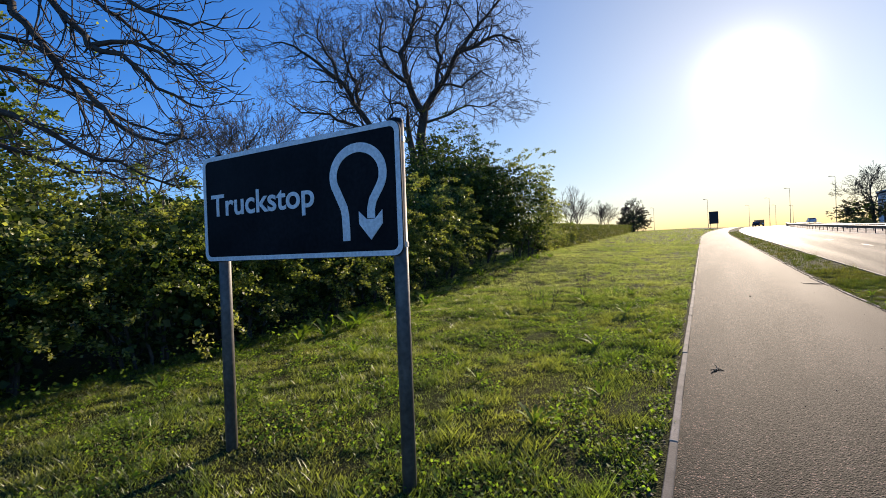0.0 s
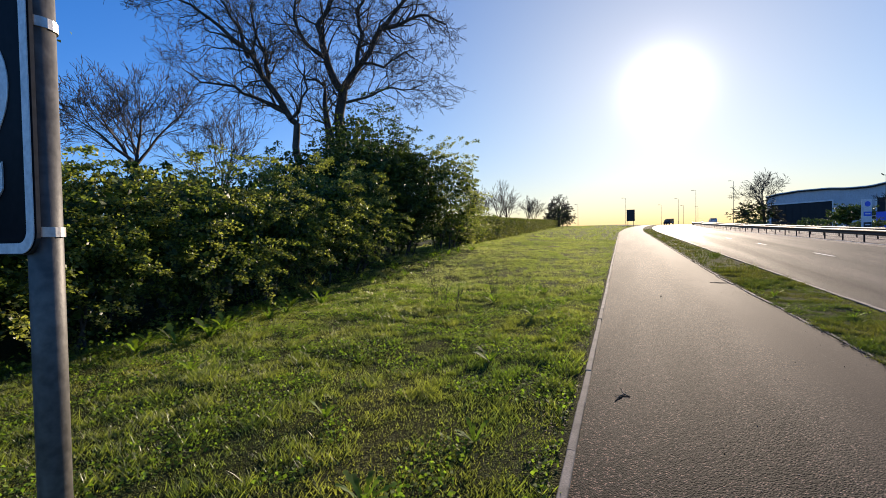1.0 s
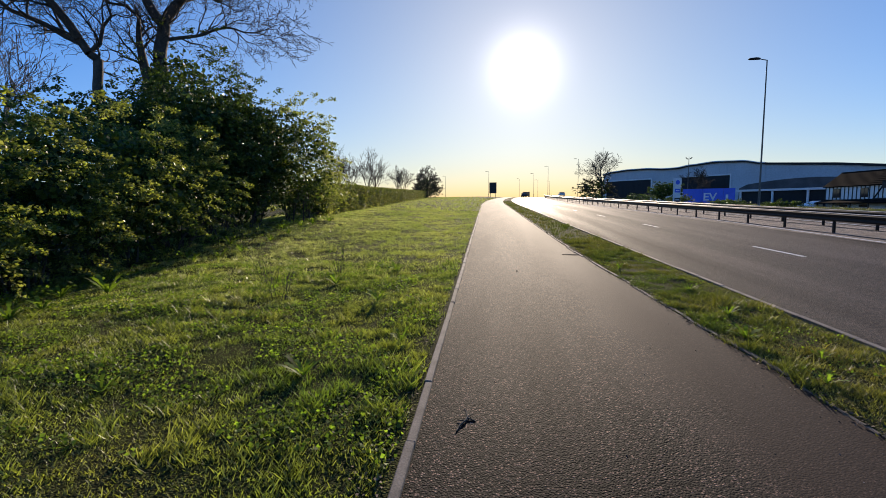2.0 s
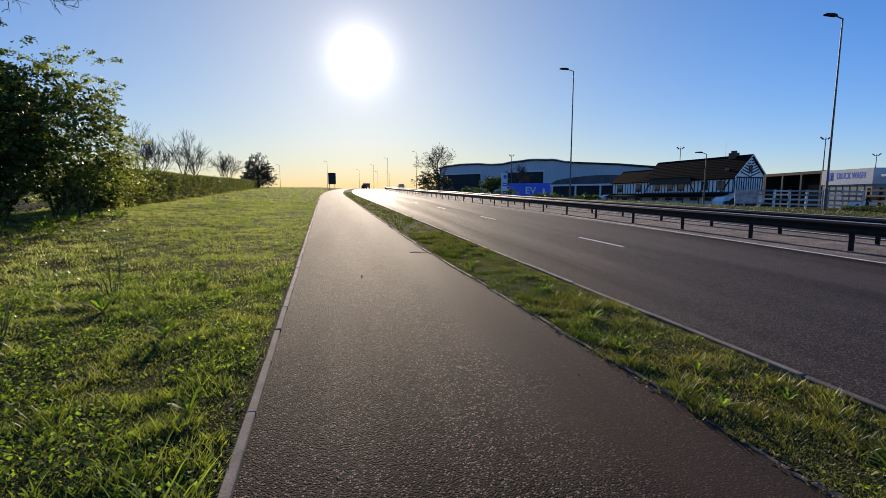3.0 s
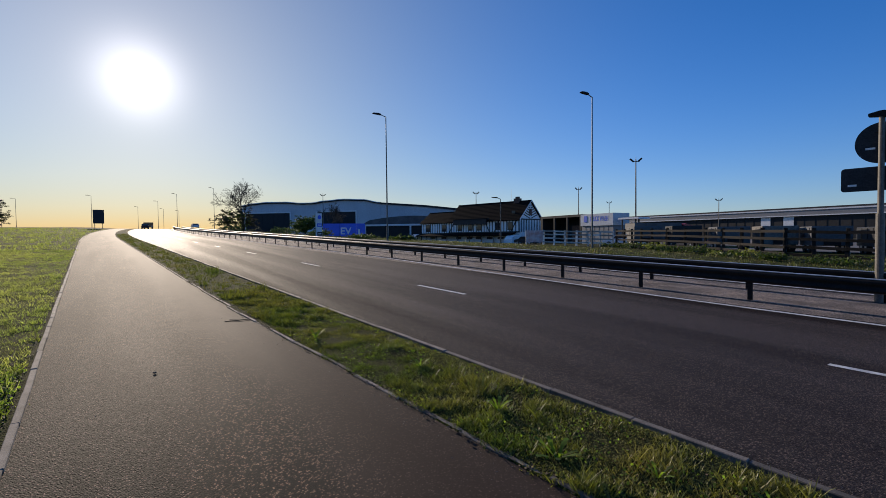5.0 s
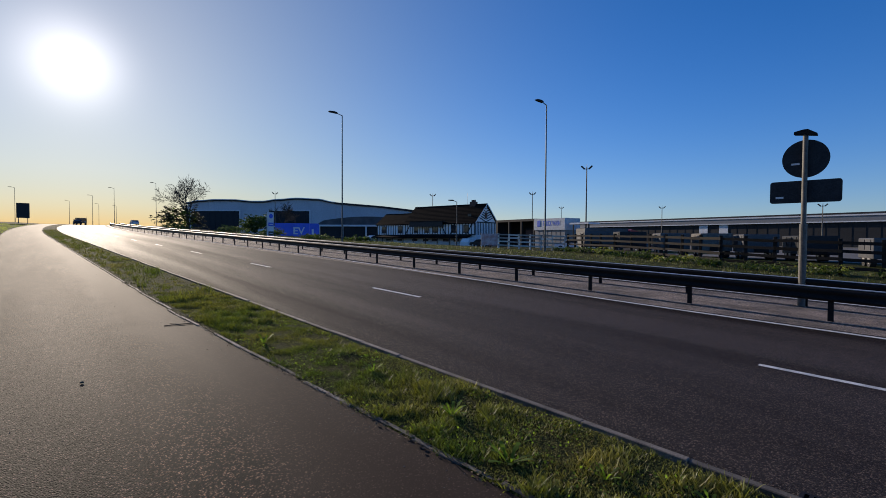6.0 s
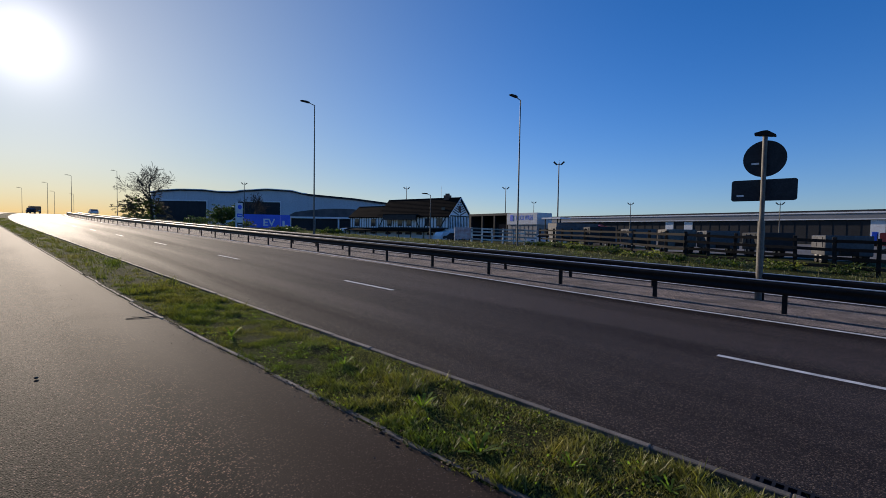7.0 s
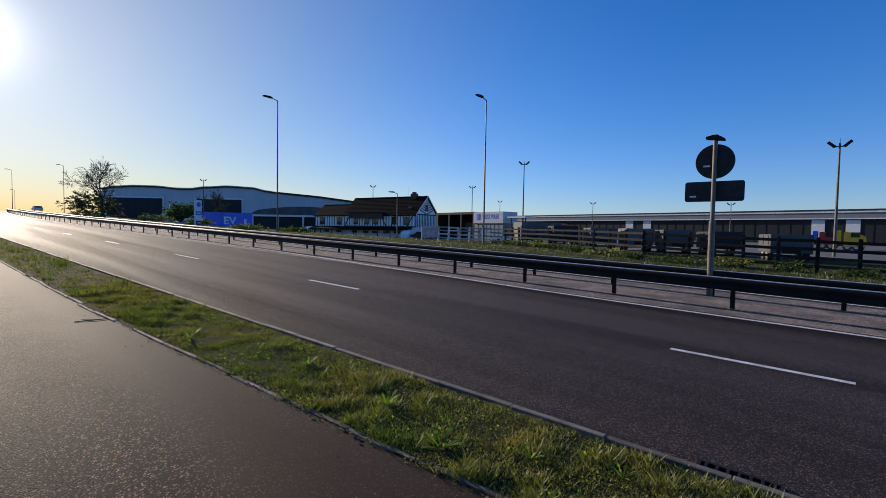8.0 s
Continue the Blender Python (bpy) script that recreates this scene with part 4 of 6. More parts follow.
def ev_hoarding():
    p, q = (24.4, 71.4), (30.2, 69.0)
    s = thing("hoarding", "blue hoarding with large white letters EV", "hoarding", facade_pose(p, q, 2.2))
    L = hypot(q[0] - p[0], q[1] - p[1])
    zb = land(27, 70) - 2.3
    part("panel", boxes((0, 2.4, 0, 0.1, zb, 1.75)), M_BLUE, s)
    part("panel", boxes((2.42, 4.9, -0.12, 0.0, zb, 1.75)), M_BLUE, s)
    part("panel", boxes((4.92, L, 0, 0.1, zb, 1.75)), M_BLUE, s)
    part("lettering", fitted(text_mesh("lettering", "EV", 1, M_TRIM, 0.02), 2.6, 4.2, 0.1, 1.15, -0.125), None, s, "white letters reading EV")
    part("stripe", boxes((5.2, 5.5, -0.02, -0.004, 0.1, 0.9)), M_TRIM, s, "pale unreadable bar")


totem()
ev_hoarding()


# ---- vehicles ----
def wheel(parent, x, y, r, w):
    t = part("tyre", tube(bmesh.new(), (x, y - w / 2, r), (x, y + w / 2, r), r, r, 18), M_TYRE, parent)
    part("rim", tube(bmesh.new(), (x, y - w / 2 - 0.01, r), (x, y + w / 2 + 0.01, r), r * 0.55, r * 0.55, 14), M_GALV, t)


def lorry(x, y, turn, cab_mat, box_mat, length, height, label, group="vehicles in the lorry park", cab=True, z=None):
    s = thing("lorry" if cab else "trailer", label, "lorry" if cab else "trailer", pose(x, y, land(x, y) if z is None else z, 0, 0, turn), group)
    c = 2.2 if cab else 0.0
    part("cargo_box", boxes((c + 0.25, length, -1.2, 1.2, 1.0 if cab else 0.55, height), bevel=0.04), box_mat, s)
    part("chassis", boxes((c * 0.4, length - 0.2, -0.45, 0.45, 0.6, 0.98)), M_DARKSTEEL, s)
    for i in range(int(length / 1.4)):
        xx = c + 0.7 + i * 1.4
        if xx < length - 0.2:
            for sy in (-1.218, 1.218):
                    part("side_rib", boxes((xx, xx + 0.07, sy - 0.017, sy + 0.017, 1.1, height - 0.1)), box_mat, s)
    if cab:
        bm = prism(bmesh.new(), [(0, 0.5), (2.2, 0.5), (2.2, height - 0.2), (1.9, height - 0.1), (0.5, height - 0.5), (0.12, 1.9), (0, 1.6)], -1.18, 1.18)
        cb = part("cab", bm, cab_mat, s)
        part("windscreen", prism(bmesh.new(), [(0.09, 1.8), (0.45, height - 0.6), (0.43, height - 0.58), (0.07, 1.8)], -1.0, 1.0), M_GLASS, cb)
        for sy in (-1, 1):
            part("side_window", boxes((0.6, 1.5, 1.183 * sy - 0.004, 1.183 * sy + 0.004, 1.75, 2.4)), M_GLASS, cb)
            part("headlight", boxes((-0.03, 0.0, 0.8 * sy - 0.18, 0.8 * sy + 0.18, 0.75, 0.95)), M_TRIM, cb)
    for xx in ([0.9] if cab else []) + [length - 1.2, length - 2.4]:
        for sy in (-1, 1):
            wheel(s, xx, sy * 1.02, 0.48, 0.3)
    return s


def car(x, y, turn, mat, label, z=None, group=""):
    s = thing("car", label, "car", pose(x, y, land(x, y) if z is None else z, 0, 0, turn), group)
    body = [(-2.1, 0.35), (2.1, 0.35), (2.15, 0.7), (1.9, 0.88), (1.2, 0.95), (0.5, 1.4), (-0.9, 1.45), (-1.7, 1.0), (-2.1, 0.92)]
    part("body", prism(bmesh.new(), body, -0.85, 0.85), mat, s)
    for sy in (-1, 1):
        part("side_window", prism(bmesh.new(), [(-1.45, 1.0), (1.0, 0.97), (0.45, 1.34), (-0.85, 1.38)], 0.852 * sy - 0.003, 0.852 * sy + 0.003), M_GLASS, s)
        for xx in (-1.35, 1.35):
            wheel(s, xx, sy * 0.76, 0.32, 0.2)
    part("windscreen", prism(bmesh.new(), [(1.17, 0.98), (0.52, 1.39), (0.56, 1.4), (1.22, 0.98)], -0.7, 0.7), M_GLASS, s)
    part("rear_window", prism(bmesh.new(), [(-1.68, 1.04), (-0.93, 1.43), (-0.97, 1.44), (-1.72, 1.05)], -0.7, 0.7), M_GLASS, s)
    for sy in (-0.65, 0.65):
        part("tail_light", boxes((-2.13, -2.1, sy - 0.12, sy + 0.12, 0.7, 0.85)), M_RED, s)
    return s


lorry(58.5, 33.5, 150, M_RED, M_TRAILER, 8.5, 3.0, "red-cabbed lorry parked in the lorry park")
parked = ((60.0, 2.9, 46, M_TRAILER, 2.05, "grey box trailer with its end to the road"), (64.0, 2.5, 45, M_CLADDARK, 2.1, "dark box trailer with its end to the road"), (68.4, 2.8, 44, M_TRAILER, 2.0, "grey box trailer with ribbed sides in the row"),
          (72.4, 3.0, 44, M_YARD, 2.05, "pale box trailer in the parked row"), (76.4, 3.0, 43, M_TRAILER, 2.0, "grey box trailer in the parked row"), (81.0, 4.2, 42, M_CLADDARK, 1.95, "dark box trailer in the parked row"), (86.6, 3.0, 38, M_TRAILER, 1.85, "small grey box trailer near the fence"))
for az, ln, dist, mt, h, label in parked:
    lorry(dist * sin(radians(az)), 5.8 + dist * cos(radians(az)), 90 - az + 14, mt, mt, ln * 1.22, h, label, cab=False)
lorry(80, 3.0, 88, M_YELLOW, M_YELLOW, 3.0, 2.6, "yellow lorry parked by the warehouse")
lorry(86, 5.6, 88, M_RED, M_BLUE, 3.0, 2.6, "red and blue van lorry by the warehouse")
car(58, 62, 95, M_CLADDARK, "dark car parked before the inn")
car(47, 36, 100, M_TRIM, "white car parked in the lorry park")
car(49, 30, 80, M_TRAILER, "grey car parked in the lorry park")
car(26.5, 78, 120, M_TRIM, "white car beside the blue hoarding")
lorry(C(172) + 6.6, 172, 91, M_ORANGE, M_ORANGE, 5.0, 2.1, "orange van driving away near the crest", "", z=Z(172) - ROAD_DROP)
car(C(165) + 6.0, 165, 92, M_CLADDARK, "dark car far along the carriageway", Z(165) - ROAD_DROP)
car(C(165) + 19, 165, 92, M_TRIM, "white car on the far carriageway", Z(175) - ROAD_DROP)


# ---- timber fence ----
def fence(points, n, mat, label, h, rails):
    s = thing("fence", label, "fence")
    tops = []
    for i in range(n + 1):
        f = i / n * (len(points) - 1)
        j = min(int(f), len(points) - 2)
        f -= j
        x, y = points[j][0] * (1 - f) + points[j + 1][0] * f, points[j][1] * (1 - f) + points[j + 1][1] * f
        tops.append((x, y, land(x, y)))
    me = bpy.data.meshes.new("post")
    bm = boxes((-0.08, 0.08, -0.08, 0.08, -0.3, h), bevel=0.015)
    bm.to_mesh(me)
    bm.free()
    me.materials.append(mat)
    rng = random.Random(5)
    for x, y, z in tops:
        ob = new("post", me)
        ob.parent = s
        ob.matrix_basis = pose(x, y, z, rng.uniform(-1.5, 1.5), rng.uniform(-1.5, 1.5), rng.uniform(-8, 8))
    for a, b in zip(tops, tops[1:]):
        for r in rails:
            va, vb = Vector(a) + Vector((-0.1, 0, r)), Vector(b) + Vector((-0.1, 0, r + rng.uniform(-0.03, 0.03)))
            d = vb - va
            bm = boxes((-0.02, 0.02, 0, d.length + 0.05, -0.075, 0.075))
            rail = part("rail", bm, mat, s, m=Matrix.Translation(va) @ pose(0, 0, 0, math.degrees(math.asin(d.z / d.length)), 0, math.degrees(math.atan2(-d.x, d.y))))
    return s


fence([(37.2, 39.3), (39.3, 32.2)], 6, M_WOODPALE, "pale weathered post and rail fence on the far verge", 1.6, (0.35, 0.75, 1.15, 1.5))
fence([(39.0, 31.6), (36.5, 27), (32.5, 20), (28.8, 14.8), (28.2, 10), (28.0, 4.5), (28, -4)], 22, M_WOODDARK, "dark post and rail fence round the lorry park", 1.75, (0.35, 0.75, 1.15, 1.55))
banner = thing("banner", "faded printed banner tied to the fence", "banner", facade_pose((36.0, 40.6), (37.2, 39.3), land(36.5, 40)))
part("sheet", boxes((-0.1, 1.75, -0.02, 0.02, 0.25, 1.55)), M_BANNER, banner)
for x in (-0.1, 1.7):
    part("pole", tube(bmesh.new(), (x, 0.05, -0.2), (x, 0.05, 1.6), 0.05, 0.05, 8), M_WOODPALE, banner)

# ---- far sign at the crest ----
far_sign = thing("road_sign", "large dark direction sign on two posts by the crest", "road sign", pose(-5.3, 150, land(-5.3, 150), 0, 0, 2))
part("panel", boxes((-1.15, 1.15, -0.03, 0.03, 1.4, 4.9), bevel=0.01), M_GREYBACK, far_sign)
for x in (-0.8, 0.8):
    part("post", tube(bmesh.new(), (x, 0.1, -0.2), (x, 0.1, 4.8), 0.07, 0.07, 8), M_POST, far_sign)


# ---- foliage ----
def leaf_mesh(name, pos, size, mat, rng, flat=0.5, slim=0.32):
    """One rhombic leaf at each place; flat leans them towards lying level."""
    n = len(pos)
    a = rng.normal(size=(n, 3)) * (1, 1, 1 - flat)
    a /= np.linalg.norm(a, axis=1)[:, None] + 1e-9
    nrm = rng.normal(size=(n, 3)) * (1 - flat * 0.7, 1 - flat * 0.7, 1)
    b = np.cross(a, nrm)
    b /= np.linalg.norm(b, axis=1)[:, None] + 1e-9
    s = size * rng.uniform(0.6, 1.3, n)[:, None]
    bend = np.cross(a, b) * s * 0.12
    v = np.stack([pos, pos + a * s * 0.5 + b * s * slim + bend, pos + a * s, pos + a * s * 0.5 - b * s * slim + bend], 1).reshape(-1, 3)
    return mesh_from(name, v, np.arange(4 * n).reshape(-1, 4), mat)


def limb_mesh(name, segs, mat, k=5):
    """Tapered tubes for a list of (start, end, radius, radius)."""
    p0 = np.array([s[0] for s in segs])
    p1 = np.array([s[1] for s in segs])
    r0 = np.array([s[2] for s in segs])[:, None]
    r1 = np.array([s[3] for s in segs])[:, None]
    d = p1 - p0
    d /= np.linalg.norm(d, axis=1)[:, None] + 1e-9
    ref = np.where(np.abs(d[:, 2:3]) > 0.9, [[1.0, 0, 0]], [[0, 0, 1.0]])
    u = np.cross(d, ref)
    u /= np.linalg.norm(u, axis=1)[:, None] + 1e-9
    w = np.cross(d, u)
    rings = []
    for base, r in ((p0, r0), (p1, r1)):
        for i in range(k):
            a = 2 * pi * i / k
            rings.append(base + r * (u * cos(a) + w * sin(a)))
    v = np.stack(rings, 1).reshape(-1, 3)
    n = len(segs)
    f = []
    for i in range(k):
        j = (i + 1) % k
        f.append(np.stack([np.arange(n) * 2 * k + q for q in (i, j, j + k, i + k)], 1))
    return mesh_from(name, v, np.concatenate(f), mat, True)


def grow(segs, rng, p, d, r, length, lift, wander, depth, thin=0.006, fork=0.62, tips=None):
    """A branch of wandering segments that gives off smaller ones."""
    steps = max(3, int(length / max(0.25, length / 6)))
    step = length / steps
    p = np.array(p, float)
    d = np.array(d, float) / np.linalg.norm(d)
    for i in range(steps):
        rr = r * (1 - 0.45 * (i + 1) / steps)
        d = d + rng.normal(size=3) * wander + (0, 0, lift)
        d /= np.linalg.norm(d)
        q = p + d * step
        segs.append((p, q, r * (1 - 0.45 * i / steps), rr))
        if depth > 0 and i >= 1 and rng.random() < fork:
            side = np.cross(d, rng.normal(size=3))
            side /= np.linalg.norm(side) + 1e-9
            ang = rng.uniform(0.45, 0.95)
            grow(segs, rng, q, d * cos(ang) + side * sin(ang), rr * rng.uniform(0.4, 0.6), length * rng.uniform(0.45, 0.7), lift, wander * 1.1, depth - 1, thin, fork, tips)
        p = q
    if depth > 0:
        for k in range(2):
            side = np.cross(d, rng.normal(size=3))
            side /= np.linalg.norm(side) + 1e-9
            ang = rng.uniform(0.2, 0.55)
            grow(segs, rng, p, d * cos(ang) + side * sin(ang), rr * rng.uniform(0.6, 0.85), length * rng.uniform(0.55, 0.8), lift, wander * 1.1, depth - 1, thin, fork, tips)
    elif tips is not None:
        tips.append(p)


def bare_tree(x, y, seed, trunk_h, trunk_r, stems, depth, label, lift=0.03, wander=0.13, group="bare trees behind the hedge", z=None, twig=0.011, fork=0.78):
    """A leafless tree; stems are (lean, turn in degrees, length) of the main limbs."""
    rng = np.random.default_rng(seed)
    zb = land(x, y) if z is None else z
    t = thing("tree", label, "tree", pose(x, y, zb - 0.15), group)
    trunk = []
    p = np.array((0.0, 0, 0))
    n = 5
    for i in range(n):
        q = p + np.array((rng.normal() * 0.08, rng.normal() * 0.08, trunk_h / n))
        trunk.append((p, q, trunk_r * (1.25 - 0.35 * i / n), trunk_r * (1.25 - 0.35 * (i + 1) / n)))
        p = q
    part("trunk", limb_mesh("trunk", trunk, M_BARK, 10), None, t)
    segs = []
    for lean, turn, length in stems:
        a, b = radians(lean), radians(turn)
        grow(segs, rng, p, (sin(a) * cos(b), sin(a) * sin(b), cos(a)), trunk_r * 0.52, length, lift, wander, depth, fork=fork)
    segs = [(a, b, max(c, twig), max(d, twig * 0.8)) for a, b, c, d in segs]
    part("crown", limb_mesh("crown", segs, M_BARK, 3), None, t, "dark bare limbs and fine twigs")
    return t


def bush(x, y, wx, wy, h, seed, clumps, per, size, mat, label, group="", inner=900, z=None, low=0.12, spread=0.34):
    """A shrub of leafy sprays round a woody inside, shade painted as dark leaves."""
    rng = np.random.default_rng(seed)
    zb = land(x, y) if z is None else z
    t = thing("bush", label, "bush", pose(x, y, zb), group)
    d = rng.normal(size=(clumps, 3))
    d[:, 2] = np.abs(d[:, 2]) * 1.1 - 0.55
    d /= np.linalg.norm(d, axis=1)[:, None]
    lump = np.array([1 + 0.5 * noise.noise((v[0] * 1.9 + seed, v[1] * 1.9, v[2] * 1.9)) + 0.32 * noise.noise((v[0] * 4 + seed, v[1] * 4, v[2] * 4)) for v in d])
    rad = lump * rng.uniform(0.66, 1.0, clumps)
    flat_d = d.copy()
    flat_d[:, :2] *= (np.abs(1 - d[:, 2:3] ** 2) + 1e-6) ** -0.18
    c = flat_d * rad[:, None] * (wx / 2, wy / 2, h * 0.52) + (0, 0, h * 0.48)
    c[:, 2] = np.maximum(c[:, 2], low + rng.uniform(0, 0.3, clumps))
    # each spray is a shoot that reaches outwards and nods, with leaves on both sides of it
    out = flat_d * (1, 1, 0.35) + rng.normal(size=(clumps, 3)) * (0.45, 0.45, 0.22)
    out /= np.linalg.norm(out, axis=1)[:, None]
    reach = spread * rng.uniform(1.0, 2.4, clumps)
    n = clumps * per
    f = rng.random(n) ** 0.8
    k = np.repeat(np.arange(clumps), per)
    wide = spread * 0.42 * (1.1 - f)[:, None]
    pos = c[k] + out[k] * (reach[k] * f)[:, None] + rng.normal(size=(n, 3)) * wide * (1, 1, 0.45)
    pos[:, 2] -= 0.25 * reach[k] * f ** 2
    pos[:, 2] = np.maximum(pos[:, 2], 0.05)
    part("foliage", leaf_mesh("foliage", pos, size, mat, rng), None, t, "sunlit leafy sprays")
    # larger inner leaves, coloured dark to paint the shade between the sprays
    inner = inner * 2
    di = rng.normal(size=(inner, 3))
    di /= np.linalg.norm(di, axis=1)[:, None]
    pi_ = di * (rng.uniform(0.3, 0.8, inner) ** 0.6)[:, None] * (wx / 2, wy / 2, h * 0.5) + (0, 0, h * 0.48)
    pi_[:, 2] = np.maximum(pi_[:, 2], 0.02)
    part("inner_foliage", leaf_mesh("inner_foliage", pi_, max(0.15, size * 2.0), M_LEAFDARKSHADE, rng, 0.1, 0.4), None, t, "inner leaves coloured dark for the shaded inside")
    segs = []
    for i in range(9):
        a = rng.uniform(0, 2 * pi)
        grow(segs, rng, (cos(a) * wx * 0.12, sin(a) * wy * 0.12, -0.1), (cos(a) * 0.2, sin(a) * 0.2, 1), 0.04, h * 0.25, 0.02, 0.14, 1)
    part("woody_frame", limb_mesh("woody_frame", segs, M_BARK, 4), None, t, "dark woody stems")["kind"] = "stuff"
    return t


M_IVY = material("brown_ivy", (0.06, 0.045, 0.03), 0.6, second=(0.05, 0.055, 0.02), scale=0.9, fine=5, bump=0, random_by="island", trans=0.2)

# the tall unclipped hedge along the verge
hrng = random.Random(11)
hedge_bushes = ((-5.5, 3.7), (-2.9, 3.8), (-0.6, 3.6), (1.7, 3.75), (3.9, 3.65), (6.2, 3.8), (8.5, 3.7), (10.8, 3.9), (13.1, 3.9), (15.5, 4.0))
for i, (y, h) in enumerate(hedge_bushes):
    x = -9.35 - 0.05 * max(0, y) - (0.25 if i % 2 else 0.0)
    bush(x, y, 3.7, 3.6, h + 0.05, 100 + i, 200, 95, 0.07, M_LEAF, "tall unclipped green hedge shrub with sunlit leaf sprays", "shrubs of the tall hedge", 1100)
bush(-12.3, 18.8, 5.0, 5.2, 6.0, 130, 420, 46, 0.1, M_LEAFDARKSHADE, "large dark evergreen shrub overgrown with ivy", "", 1600)
bush(-14.2, 21.2, 4.4, 4.4, 8.2, 134, 330, 40, 0.1, M_LEAFDARKSHADE, "dark ivy mass round the tree foot", "", 1500)
bush(-11.0, 20.6, 3.8, 3.8, 5.6, 136, 260, 46, 0.1, M_LEAFDARKSHADE, "dark evergreen shrub in the hedge", "", 1200)
bush(-12.0, 21.9, 4.6, 4.4, 6.3, 137, 300, 46, 0.1, M_LEAFDARKSHADE, "dark evergreen shrub below the bare tree", "", 1500)
bush(-10.9, 18.2, 3.8, 4.2, 5.8, 138, 260, 46, 0.1, M_LEAFDARKSHADE, "dark evergreen shrub in the hedge", "", 1200)
bush(-13.8, 16.4, 4.4, 4.2, 5.4, 139, 280, 46, 0.1, M_LEAFDARKSHADE, "dark evergreen shrub behind the hedge", "", 1000)
bush(-9.8, 22.8, 4.1, 4.0, 5.5, 131, 330, 60, 0.085, M_LEAF, "tall rounded green shrub at the hedge end", "", 1200)
bush(-10.7, 26.2, 2.6, 3.0, 2.3, 132, 200, 40, 0.1, M_LEAF, "lower green shrub before the clipped hedge", "", 700)
# fill row; those behind the walk's start are unseen, added to darken the surroundings
for i, (x, y) in enumerate(((-13.5, -8), (-14, -3), (-14, 2), (-14, 7), (-14.5, 12), (-12, -12), (-12, -18))):
    bush(x, y, 5, 5.4, 4.0, 150 + i, 150, 30, 0.2, M_LEAFDARKSHADE, "dark green fill shrub behind the hedge", "shrubs behind the hedge", 900)


def clipped_hedge():
    rng = np.random.default_rng(7)
    t = thing("clipped_hedge", "long clipped green hedge with a level top", "hedge")
    n = 42000
    f = rng.random(n) ** 1.6
    y = 27.5 + 92 * f
    x = -10.9 - 0.125 * (y - 27.5)
    side = rng.random(n)
    w, h = 0.75, 1.75
    ox = np.where(side < 0.45, w, np.where(side < 0.6, -w, rng.uniform(-w, w, n)))
    oz = np.where(side < 0.6, rng.uniform(0.05, h, n), h) + rng.normal(size=n) * 0.06
    wob = np.array([noise.noise((a * 0.8, b * 0.9, 0)) for a, b in zip(y, oz)])
    g = np.array([land(a, b) for a, b in zip(x, y)])
    pos = np.stack([x + ox + wob * 0.14 + rng.normal(size=n) * 0.05, y, g + oz + wob * 0.08], 1)
    part("leaves", leaf_mesh("leaves", pos, 0.13, M_CLIPPED, rng, 0.3), None, t, "small fresh green leaves")
    # the core is coloured dark for the shade inside the hedge
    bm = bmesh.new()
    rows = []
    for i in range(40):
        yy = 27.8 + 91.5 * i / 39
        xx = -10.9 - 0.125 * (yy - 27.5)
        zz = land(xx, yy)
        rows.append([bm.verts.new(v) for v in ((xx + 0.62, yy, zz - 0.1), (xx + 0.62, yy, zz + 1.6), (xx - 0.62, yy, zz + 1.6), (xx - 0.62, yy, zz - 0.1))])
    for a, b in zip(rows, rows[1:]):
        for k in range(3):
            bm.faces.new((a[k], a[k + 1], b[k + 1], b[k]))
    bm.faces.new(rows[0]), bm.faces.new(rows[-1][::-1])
    part("inside", bm, M_LEAFDARKSHADE, t, "dense hedge inside coloured dark for its shade")


clipped_hedge()

